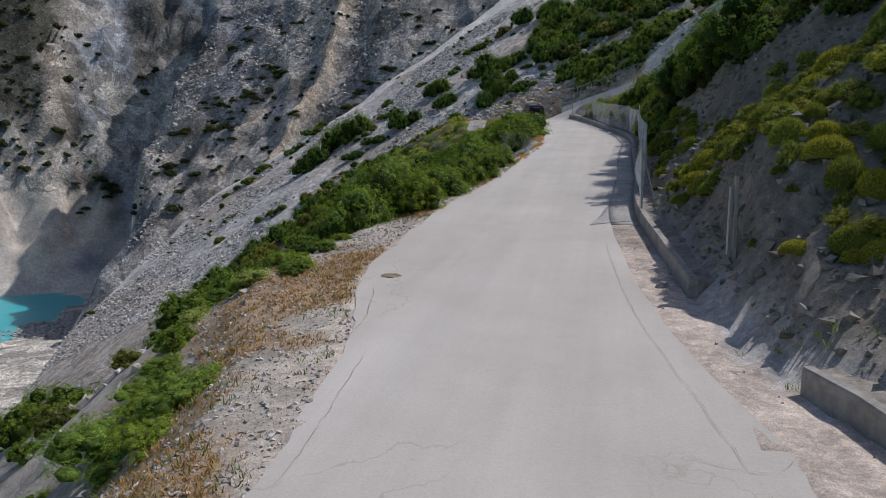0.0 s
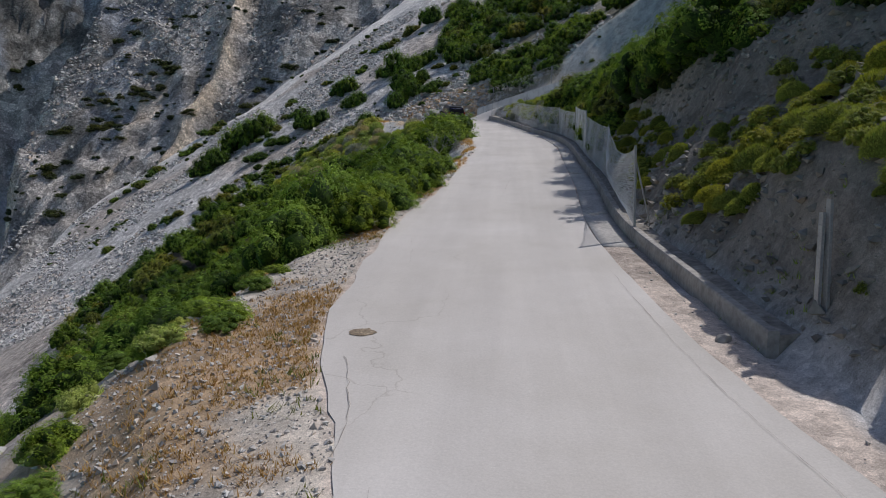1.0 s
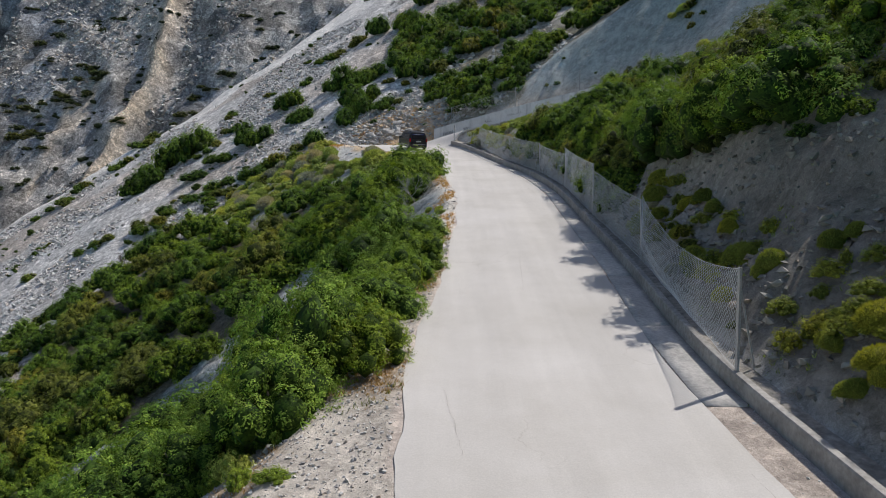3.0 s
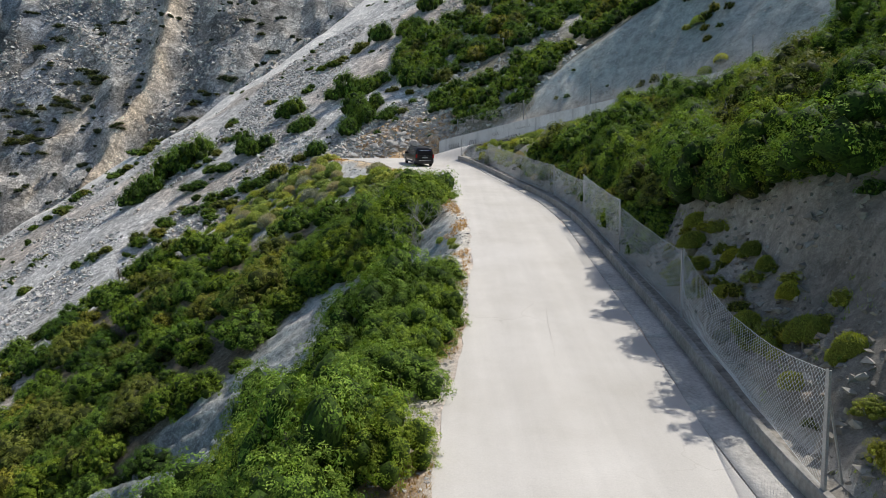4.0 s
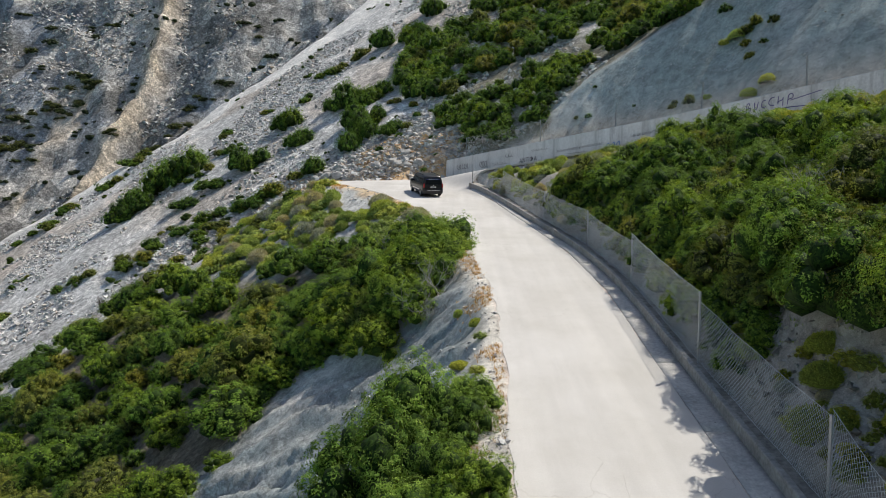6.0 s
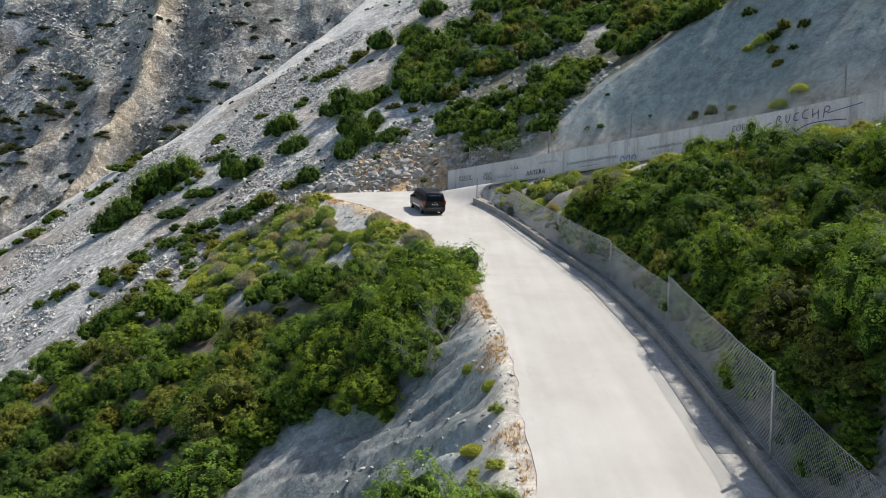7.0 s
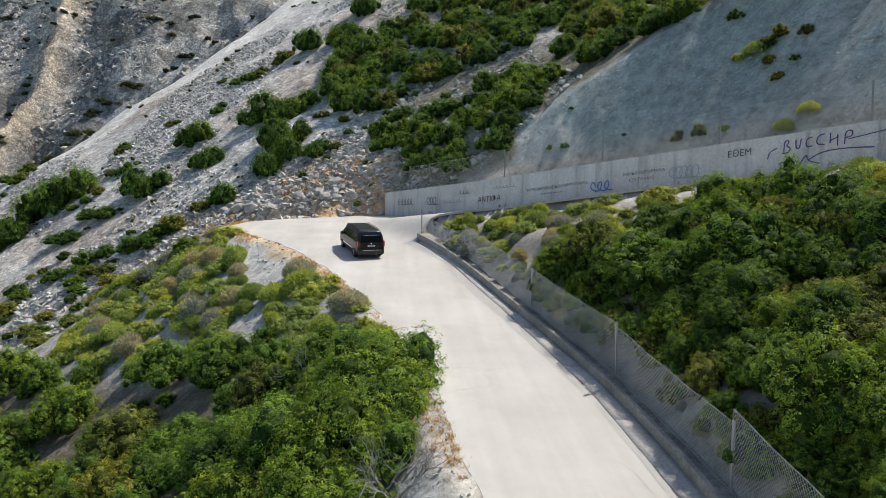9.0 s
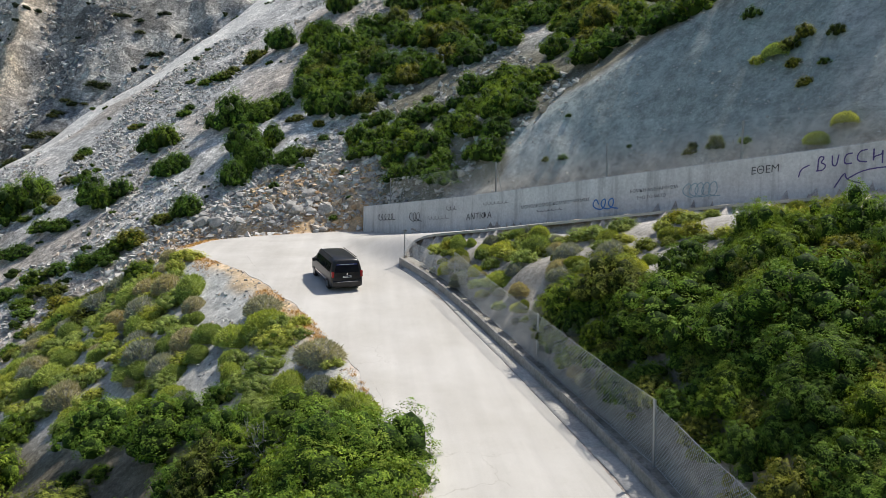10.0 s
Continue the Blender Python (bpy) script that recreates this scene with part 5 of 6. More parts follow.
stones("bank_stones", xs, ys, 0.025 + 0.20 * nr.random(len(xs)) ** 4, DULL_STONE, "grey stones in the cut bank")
xs, ys = sown(9000, (0, 34, 60, 104), lambda x, y: (y > np.interp(x, [p[0] for p in WALL], [p[1] for p in WALL]) + 0.5) & (near_line(x, y, WALL)[0] < 18))
stones("cut_slope_stones", xs, ys, 0.03 + 0.13 * nr.random(len(xs)) ** 4, LOOSE, "stones caught on the grey cut slope above the wall")


def tufts(name, xs, ys, size, mat, label, blades=7):
    n = len(xs)
    zs = np.array([ground_z(x, y) for x, y in zip(xs, ys)])
    root = np.repeat(np.stack([xs, ys, zs - 0.02], -1), blades, 0)
    root[:, :2] += nr.normal(0, 0.05, (n * blades, 2))
    a = nr.uniform(0, 6.283, n * blades)
    lean = nr.uniform(0.2, 1.6, n * blades)
    h = size * nr.uniform(0.5, 1.2, n * blades)
    tip = root + np.stack([np.cos(a) * lean * h, np.sin(a) * lean * h, h], -1)
    side = np.stack([-np.sin(a), np.cos(a), 0 * a], -1) * (0.006 + 0.012 * nr.random((n * blades, 1)))
    v = np.stack([root - side, root + side, tip], 1).reshape(-1, 3)
    return tagged(new(name, fast_mesh(name, v, np.arange(len(v)).reshape(-1, 3), [mat])), label, "grass", kind="stuff")


xs, ys = sown(26000, (-12, -3, -4, 40), lambda x, y: away(x, y) & (near_line(x, y, LEFT3)[0] < 0.4 + 3.8 * nr.random(len(x))) & (fbm(x, y, 2.4, 4, 52) > 0.02 + 0.5 * (nr.random(len(x)) - 0.5)))
tufts("dry_grass", xs, ys, 0.10, DRY, "rust-brown dry grass on the verge", 8)
xs, ys = sown(60000, (-24, -4, 40, 112), lambda x, y: away(x, y) & (near_line(x, y, LEFT3)[0] < 0.4 + 1.4 * nr.random(len(x))) & (fbm(x, y, 2.2, 3, 91) > 0.0))
tufts("edge_grass", xs, ys, 0.16, DRY, "yellowed grass along the road's broken edge")
xs, ys = sown(4500, (1, 9, 4, 60), lambda x, y: away(x, y) & (near_line(x, y, KERB3)[0] < 5) & (fbm(x, y, 2.0, 3, 92) > 0.25))
tufts("bank_weeds", xs, ys, 0.12, LEAF_LIME, "small green weeds on the bank", 8)
xs, ys = sown(2500, (-10, -3, 0, 40), lambda x, y: away(x, y) & (near_line(x, y, LEFT3)[0] < 4) & (fbm(x, y, 2.0, 3, 93) > 0.3))
tufts("verge_weeds", xs, ys, 0.13, LEAF_OLIVE, "small olive weeds on the verge", 8)


def scrub(name, spots, label, leaves=110, mat=None):
    """Far scrub: rough clumps of leaves round a heart coloured dark as shade, joined."""
    r = np.random.default_rng(len(spots))
    bm = bmesh.new()
    bmesh.ops.create_icosphere(bm, subdivisions=1, radius=1.0)
    ico = np.array([v.co[:] for v in bm.verts])
    faces = np.array([[v.index for v in f.verts] for f in bm.faces])
    bm.free()
    vs, fs, base, dark = [], [], 0, []
    for x, y, s in spots:
        z = ground_z(x, y)
        for k in range(3):
            c = np.array((x, y, z + 0.25 * s)) + r.normal(0, 0.45 * s, 3) * np.array((1, 1, 0.4))
            rr = s * r.uniform(0.45, 0.8)
            vs.append(c + ico * rr * np.array((1, 1, 0.75)) * r.uniform(0.75, 1.2, (len(ico), 1)))
            fs.append(faces + base)
            dark.append(np.ones(len(faces)))
            base += len(ico)
            d = r.normal(0, 1, (leaves // 3, 3))
            d /= np.linalg.norm(d, axis=1, keepdims=True)
            v, f = leaf_cards(r, c + d * rr * np.array((1, 1, 0.8)) * r.uniform(0.9, 1.15, (len(d), 1)), d + np.array((0, 0, 0.4)), 0.11 * s, 0.9)
            vs.append(v)
            fs.append(f + base)
            dark.append(np.zeros(len(f)))
            base += len(v)
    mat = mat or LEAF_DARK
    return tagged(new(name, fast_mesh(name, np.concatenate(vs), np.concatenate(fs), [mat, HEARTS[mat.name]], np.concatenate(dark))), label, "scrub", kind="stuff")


xs, ys = sown(9000, (-260, -40, 200, 400), lambda x, y: (-0.669 * x + 0.743 * y > 215) & (fbm(x, y, 24, 4, 95) > 0.12) & (np.abs(-0.669 * x + 0.743 * y - 255 - 0.72 * (0.743 * x + 0.669 * y - 75) + 1) > 5))
scrub("cliff_scrub", [(x, y, 0.5 + 1.6 * nr.random() ** 3) for x, y in zip(xs[:520], ys[:520]) if ground_z(x, y) > -40], "dark scrub clinging to the far limestone cliff", 75, LEAF_DULL)
xs, ys = sown(5000, (-125, -14, 100, 235), lambda x, y: away(x, y) & (near_line(x, y, LEFT3)[0] > 6) & (-0.669 * x + 0.743 * y < 230) & (fbm(x, y, 13, 3, 96) > 0.32))
scrub("scree_scrub", [(x, y, 0.25 + 0.7 * nr.random() ** 2) for x, y in zip(xs[:260], ys[:260])], "low dark scrub dotted over the scree", 110)
xs, ys = sown(6000, (-420, -200, 120, 420), lambda x, y: (np.hypot(x + 90, y - 90) > 318) & ((fbm(x, y, 30, 3, 98) > 0.2) | (x + 0.35 * (y - 352) < -334)))
scrub("cove_scrub", [(x, y, 1.0 + 3.4 * nr.random() ** 2) for x, y in zip(xs[:760], ys[:760]) if ground_z(x, y) > 8], "dark scrub on the cliff above the cove", 45, LEAF_DULL)
xs, ys = sown(2600, (-34, -7, 0, 36), lambda x, y: (near_line(x, y, LEFT3)[0] > 2.5))
stones("slope_rubble", xs, ys, 0.03 + 0.22 * nr.random(len(xs)) ** 5, LOOSE, "pale rubble on the slope below the verge")


# ---- boulders ----
def boulder(x, y, size, seed, label):
    r = np.random.default_rng(seed)
    bm = bmesh.new()
    bmesh.ops.create_icosphere(bm, subdivisions=3, radius=size)
    cuts = r.normal(0, 1, (9, 3))
    cuts /= np.linalg.norm(cuts, axis=1, keepdims=True)
    for v in bm.verts:
        p = np.array(v.co)
        for c in cuts:
            over = p @ c - size * 0.68
            if over > 0:
                p = p - c * over * 0.9
        v.co = p * (1 + 0.05 * noise.noise(Vector(p * 4 / size)))
        v.co.z *= 0.75
    me = bpy.data.meshes.new("boulder")
    bm.to_mesh(me)
    bm.free()
    me.materials.append(STONE)
    ob = tagged(new("boulder", me), label, "boulder", "boulders")
    ob.matrix_basis = pose(x, y, ground_z(x, y) + size * 0.2, 0, 0, r.uniform(0, 360))
    return ob


boulder(1.35, 16.3, 0.16, 1, "white limestone boulder lying on the gravel by the kerb")
for k in range(26):
    x = rng.uniform(-26, -8)
    boulder(x, rng.uniform(109.2, 121) - 0.25 * (x + 14), rng.uniform(0.3, 0.95), 10 + k, "grey limestone boulder in the rubble behind the hairpin")
for k in range(9):
    boulder(-19.6 + 0.35 * k + rng.uniform(-0.3, 0.3), 104.6 + 0.4 * k + rng.uniform(-0.2, 0.2), rng.uniform(0.2, 0.42), 60 + k, "ochre boulder lining the edge of the hairpin")


# ---- fences ----
def post_mesh(height):
    bm = bmesh.new()
    box_into(bm, -0.055, -0.006, -0.4, 0.055, 0.006, height, 0.002)
    box_into(bm, -0.055, -0.05, -0.4, -0.043, -0.0065, height, 0.002)
    box_into(bm, 0.043, -0.05, -0.4, 0.055, -0.0065, height, 0.002)
    for k in range(6):
        box_into(bm, -0.012, -0.012, 0.3 + k * (height - 0.45) / 5, 0.012, -0.0062, 0.33 + k * (height - 0.45) / 5)
    me = bpy.data.meshes.new("post")
    bm.to_mesh(me)
    bm.free()
    me.materials.append(GALVANISED)
    return me


def bar_mesh(name, p, q, radius, mat):
    d = Vector(q) - Vector(p)
    bm = bmesh.new()
    m = Matrix.Translation((Vector(p) + Vector(q)) / 2) @ d.to_track_quat("Z", "Y").to_matrix().to_4x4()
    bmesh.ops.create_cone(bm, cap_ends=True, segments=8, radius1=radius, radius2=radius, depth=d.length, matrix=m)
    me = bpy.data.meshes.new(name)
    bm.to_mesh(me)
    bm.free()
    me.materials.append(mat)
    return me


WIRE = surface("fence_wire", (0.62, 0.63, 0.62), 0.5, 30, 4, 0.85, 1.1, 0.001, 0.1)


def net_mesh(p, q, low_p, low_q, height, pitch, thick, sag=0.0, bulge=0.0):
    """A chain-link net between two posts: crossing diagonal wires and a top and a bottom wire."""
    p, q = np.array(p, float), np.array(q, float)
    length = np.linalg.norm((q - p)[:2])
    side = np.array((-(q - p)[1], (q - p)[0])) / length

    def at(s, h):
        t = s / length
        arch = 4 * t * (1 - t)
        hh = h * height * (1 - sag * arch)
        off = bulge * arch * math.sin(h * 3.1) + 0.02 * math.sin(s * 2.1 + h * 3)
        return (p[0] + (q - p)[0] * t + side[0] * off, p[1] + (q - p)[1] * t + side[1] * off, low_p + (low_q - low_p) * t + hh)

    verts, faces = [], []

    def wire(points, r):
        start = len(verts)
        for a in points:
            for k in range(3):
                ang = k * 2.0944
                verts.append((a[0] + side[0] * r * math.cos(ang), a[1] + side[1] * r * math.cos(ang), a[2] + r * math.sin(ang)))
        for i in range(len(points) - 1):
            for k in range(3):
                a, b = start + 3 * i + k, start + 3 * i + (k + 1) % 3
                faces.append((a, b, b + 3, a + 3))

    steps = 4 if (sag or bulge) else 2
    s = -height
    while s < length:
        for lean in (1, -1):
            ends = []
            for k in range(steps + 1):
                h = k / steps
                x = s + h * height if lean > 0 else s + (1 - h) * height
                ends.append((x, h))
            cut = []
            for (x0, h0), (x1, h1) in zip(ends[:-1], ends[1:]):
                for x, h in ((x0, h0), (x1, h1)):
                    xx = min(max(x, 0), length)
                    if abs(xx - x) > 1e-6:
                        h = h0 + (h1 - h0) * (xx - x0) / (x1 - x0)
                        if not 0 <= h <= 1 or not min(h0, h1) - 1e-6 <= h <= max(h0, h1) + 1e-6:
                            continue
                    if not cut or cut[-1] != (xx, h):
                        cut.append((xx, h))
            if len(cut) > 1:
                wire([at(*c) for c in cut], thick)
        s += pitch
    for h in (0.0, 1.0):
        wire([at(length * k / 12, h) for k in range(13)], thick * 1.5)
    me = bpy.data.meshes.new("net")
    me.from_pydata(verts, [], faces)
    me.materials.append(WIRE)
    return me


def fence(name, spots, heights, label, group, spans, pitch, thick, braces=()):
    """spots: x, y, base z of each post; spans: (index, sag, bulge) of each hung net."""
    root = tagged(new(name), label, "fence", group)
    shapes = {}
    for k, ((x, y, z), h) in enumerate(zip(spots, heights)):
        a, b = spots[max(0, k - 1)], spots[min(len(spots) - 1, k + 1)]
        head = math.degrees(math.atan2(b[1] - a[1], b[0] - a[0]))
        if h not in shapes:
            shapes[h] = post_mesh(h)
        ob = new("post", shapes[h])
        ob.parent = root
        ob.matrix_basis = pose(x, y, z, rng.uniform(-1.5, 1.5), rng.uniform(-1.5, 1.5), head)
        if k in braces:
            br = new("brace", bar_mesh("brace", (0, 0, h * 0.9), (0.55, 0.25, -0.1), 0.024, GALVANISED))
            br.parent = ob
            br.matrix_basis = pose(0, 0, 0, 0, 0, -head)
    for k, sag, bulge in spans:
        p, q = spots[k], spots[k + 1]
        ob = new("net", net_mesh(p, q, p[2] + 0.08, q[2] + 0.08, heights[k] - 0.12, pitch, thick, sag, bulge))
        ob.parent = root
    return root


ROADSIDE = [(2.6, 15.67), (1.27, 24.47), (1.93, 34.41), (1.98, 42.73), (2.43, 53.22), (2.02, 61.5), (0.58, 70.44), (-1.47, 81.44), (-3.95, 88.3)]
TOPS = (4.75, 6.2, 7.4, 8.87, 9.73, 10.83, 11.86, 12.74, 14.2)
spots = [(x, y, float(road_z(kerb_x(y), y)) + 0.35) for x, y in ROADSIDE]
heights = [round(top - s[2], 2) for top, s in zip(TOPS, spots)]
fence("roadside_fence", spots, heights, "galvanised chain-link fence along the kerb, sagging at one end", "fences",
      [(1, 0.28, 0.35)] + [(k, 0.03, 0.05) for k in range(2, 8)], 0.14, 0.0043, (0, 1))
post_twin = new("post", post_mesh(2.2))
tagged(post_twin, "second galvanised post leaning against a braced end post", "post")
post_twin.matrix_basis = pose(2.72, 15.6, spots[0][2] + 0.02, 0.5, 2.2, 100)
wall_fine = resample([p for p in WALL], 0.5)
runs = np.r_[0, np.cumsum(np.hypot(*np.diff(wall_fine[:, :2], axis=0).T))]


def on_wall(s, back=0.0):
    """A place on the wall's face, s metres along it, and its course there."""
    x, y, z = (float(np.interp(s, runs, wall_fine[:, k])) for k in range(3))
    x1, y1, z1 = (float(np.interp(s + 0.5, runs, wall_fine[:, k])) for k in range(3))
    d = Vector((x1 - x, y1 - y, z1 - z)).normalized()
    right = Vector((d.y, -d.x, 0)).normalized()
    return Vector((x, y, z)) - right * back, d, right


wall_spots = []
for s in (4.25, 17.5, 26.4, 35.3, 44.5, 54.0):
    p, _, _ = on_wall(s, 0.30)
    wall_spots.append((p.x, p.y, p.z + 2.5))
fence("wall_fence", wall_spots, [2.35] * 6, "galvanised chain-link fence on top of the retaining wall", "fences",
      [(k, 0.04, 0.05) for k in range(5)], 0.15, 0.0036, (1,))


# ---- graffiti on the retaining wall ----
def paint(name, rgb):
    m, n, l, b = material(name, 0.7)
    c = mixed(n, l, "MULTIPLY", 1.0, rgb, ramp(n, l, noise_at(n, l, 9, 6), (0.3, 0.8), (0.7, 1.5)))
    l.new(c, b.inputs["Base Color"])
    return m


BLACK_PAINT = paint("black_paint", (0.05, 0.05, 0.055))
GREY_PAINT = paint("faded_paint", (0.24, 0.24, 0.235))
BLUE_PAINT = paint("blue_paint", (0.05, 0.16, 0.42))
PALE_PAINT = paint("pale_blue_paint", (0.27, 0.37, 0.41))
PURPLE_PAINT = paint("purple_paint", (0.09, 0.07, 0.20))


def wall_matrix(s, h):
    p, d, right = on_wall(s)
    up = Vector((0, 0, 1))
    lean = 0.10 / 3.0 * (h + 0.5)
    m = Matrix.Identity(4)
    up2 = right.cross(d).normalized()
    if up2.z < 0:
        up2 = -up2
    for i, axis in enumerate((d, up2, right)):
        for j in range(3):
            m[j][i] = axis[j]
    m.translation = p + up * h + right * (0.03 - lean)
    return m


def words(text, s0, s1, h, mat, thick=-0.008):
    """Painted words from s0 to s1 along the wall, at height h."""
    cu = bpy.data.curves.new("lettering", "FONT")
    cu.body, cu.size, cu.offset = text, 1.0, thick
    source = bpy.data.objects.new("lettering", cu)
    me = bpy.data.meshes.new_from_object(source)
    bpy.data.objects.remove(source)
    bm = bmesh.new()
    bm.from_mesh(me)
    wide = max(v.co.x for v in bm.verts)
    k = (s1 - s0) / wide
    for v in bm.verts:
        v.co = wall_matrix(s0 + v.co.x * k, h + v.co.y * min(0.75, k)).translation
    bpy.data.meshes.remove(me)
    return part("graffiti", bm, mat, wall, "hand-painted graffiti words")


def stroke(points, s, h, mat, r=0.03):
    """A sprayed line: points in metres along and up from (s, h), as a flat band on the wall."""
    pts = resample(points, 0.05)
    d = np.gradient(pts, axis=0)
    d /= np.linalg.norm(d, axis=1, keepdims=True) + 1e-9
    side = np.stack([-d[:, 1], d[:, 0]], 1) * r
    bm = bmesh.new()
    rails = [[bm.verts.new(wall_matrix(s + a, h + b).translation) for a, b in pts + side * q] for q in (1, -1)]
    for k in range(len(pts) - 1):
        bm.faces.new((rails[0][k], rails[1][k], rails[1][k + 1], rails[0][k + 1]))
    return part("graffiti", bm, mat, wall, "sprayed graffiti line")


words("ΜΟΝΟΔΡΟΜΟΣ ΚΟΜΜΟΥΝΙΣΜΟΣ", 19.9, 25.3, 1.05, BLACK_PAINT)
words("ΑΝΤΙΦΑ", 14.7, 17.3, 0.62, BLACK_PAINT, 0.0)
words("ΕΘΝΙΚΗ ΑΝΕΞΑΡΤΗΣΙΑ", 28.2, 31.5, 1.25, BLACK_PAINT)
words("ΕΞΩ ΤΟ ΝΑΤΟ", 28.7, 30.7, 0.78, BLACK_PAINT)
words("EΘEM", 36.0, 37.6, 1.55, BLACK_PAINT, -0.008)
gr = random.Random(12)


def scrawl(s, h, wide, tall, mat, loops, r):
    pts = []
    for k in range(loops * 6):
        t = k / (loops * 6 - 1)
        pts.append((t * wide + 0.35 * tall * math.cos(k * 1.05) + gr.uniform(-0.05, 0.05), tall * (0.5 + 0.42 * math.sin(k * 1.05 + 0.4 * math.sin(k)))))
    stroke(pts, s, h, mat, r)


scrawl(2.6, 1.0, 2.6, 0.75, BLACK_PAINT, 5, 0.028)
scrawl(7.6, 0.7, 1.4, 1.0, BLACK_PAINT, 3, 0.032)
scrawl(10.0, 0.8, 2.6, 0.4, GREY_PAINT, 6, 0.02)
scrawl(12.3, 1.45, 1.3, 0.45, BLACK_PAINT, 3, 0.022)
scrawl(16.4, 1.6, 2.4, 0.3, GREY_PAINT, 7, 0.02)
scrawl(21.2, 0.65, 2.0, 0.2, BLACK_PAINT, 7, 0.014)
scrawl(25.6, 0.25, 1.6, 0.95, BLUE_PAINT, 3, 0.04)
scrawl(32.0, 0.4, 2.0, 1.2, PALE_PAINT, 5, 0.03)
stroke([(0, 0.0), (0.1, 0.45), (0.55, 0.62)], 38.7, 1.1, PURPLE_PAINT, 0.035)
stroke([(0, 0), (0, 0.8), (0.35, 0.7), (0.1, 0.42), (0.42, 0.3), (0.3, 0.0), (-0.1, 0.0)], 39.7, 1.35, PURPLE_PAINT, 0.035)
stroke([(0, 0.7), (0.02, 0.15), (0.25, 0.1), (0.32, 0.7)], 40.4, 1.4, PURPLE_PAINT, 0.035)
stroke([(0.4, 0.65), (0.05, 0.62), (0, 0.1), (0.4, 0.12)], 41.0, 1.45, PURPLE_PAINT, 0.035)
stroke([(0.5, 0.75), (0.1, 0.7), (0, 0.2), (0.5, 0.1)], 41.6, 1.45, PURPLE_PAINT, 0.035)
stroke([(0, 0.8), (0, 0.05), (0, 0.4), (0.4, 0.45), (0.4, 0.8), (0.42, 0.0)], 42.4, 1.4, PURPLE_PAINT, 0.035)
stroke([(0, 0.0), (0.02, 0.8), (0.42, 0.75), (0.40, 0.42), (0.03, 0.38)], 43.2, 1.42, PURPLE_PAINT, 0.035)
stroke([(0, 0.0), (1.0, 0.12), (2.4, 0.3)], 43.4, 1.7, PURPLE_PAINT, 0.03)
stroke([(0.0, 0.0), (0.5, 0.85), (0.55, 0.35), (1.3, 0.12)], 40.6, 0.35, PURPLE_PAINT, 0.035)
stroke([(0.0, 0.0), (0.8, 0.42), (2.2, 0.45), (3.6, 0.3)], 41.2, 0.75, PURPLE_PAINT, 0.035)


# ---- cracks and a pothole in the road ----
CRACK = surface("crack_dirt", (0.34, 0.31, 0.275), 0.95, 20, 2)


def crack(points, width, seed):
    line = resample(points, 0.18)
    r = np.random.default_rng(seed)
    line = line + np.cumsum(r.normal(0, 0.018, line.shape), 0) * 0.6 + r.normal(0, 0.012, line.shape)
    z = road_z(line[:, 0], line[:, 1]) + 0.016
    d = np.gradient(line, axis=0)
    d /= np.linalg.norm(d, axis=1, keepdims=True) + 1e-9
    w = 0.45 * width * r.uniform(0.1, 1.0, len(line))
    nrm = np.stack([d[:, 1], -d[:, 0]], 1) * w[:, None]
    a, b = np.c_[line + nrm, z], np.c_[line - nrm, z]
    v = np.stack([a, b], 1).reshape(-1, 3)
    q = np.array([(2 * i, 2 * i + 1, 2 * i + 3, 2 * i + 2) for i in range(len(line) - 1)])
    ob = new("crack", fast_mesh("crack", v, q, [CRACK]))
    ob.parent = road
    return ob


crack([(2.0, 7), (1.45, 10), (0.85, 13), (0.45, 16), (0.15, 21)], 0.012, 1)
crack([(-3.6, 7), (-3.7, 8.4), (-3.9, 10), (-4.0, 11.2)], 0.014, 2)
crack([(-4.6, 11.6), (-4.5, 12.8), (-4.9, 14.2), (-5.1, 15.0)], 0.02, 3)
crack([(-4.9, 21.5), (-5.0, 23), (-5.2, 24.5)], 0.008, 4)
crack([(-2.6, 32.0), (-2.4, 34.2), (-2.1, 36.5)], 0.010, 5)
crack([(1.1, 8.5), (2.0, 8.2), (2.3, 8.6)], 0.01, 6)
crack([(-6.2, 62), (-6.3, 65), (-6.1, 67.5), (-6.6, 69.5)], 0.016, 7)
crack([(-4.9, 45), (-4.4, 48), (-4.2, 52)], 0.014, 8)
crack([(-0.6, 56), (0.4, 55.6), (0.6, 53)], 0.012, 9)
crack([(-12.6, 84.5), (-14, 89), (-15, 93)], 0.016, 10)


def pothole(x, y, size):
    r = np.random.default_rng(3)
    n = 22
    ring = [(x + size * (1 + 0.08 * r.normal()) * math.cos(6.283 * k / n), y + 0.8 * size * (1 + 0.08 * r.normal()) * math.sin(6.283 * k / n)) for k in range(n)]
    v = [(x, y, float(road_z(x, y)) + 0.012)] + [(a, b, float(road_z(a, b)) + 0.016) for a, b in ring]
    return mesh_object("pothole", v, [(0, 1 + k, 1 + (k + 1) % n) for k in range(n)], surface("pothole_gravel", (0.30, 0.24, 0.17), 0.95, 25, 6, 0.5, 1.4, 0.03, 0.9), road)


pothole(-5.05, 16.15, 0.24)


# ---- van ----
def car_paint():
    m, n, l, b = material("black_car_paint", 0.34, 0.3)
    b.inputs["Base Color"].default_value = (0.012, 0.012, 0.015, 1)
    b.inputs["Coat Weight"].default_value = 0.25
    dust = ramp(n, l, noise_at(n, l, 3, 6), (0.4, (0.010, 0.010, 0.013)), (0.75, (0.035, 0.032, 0.030)))
    l.new(dust, b.inputs["Base Color"])
    return m


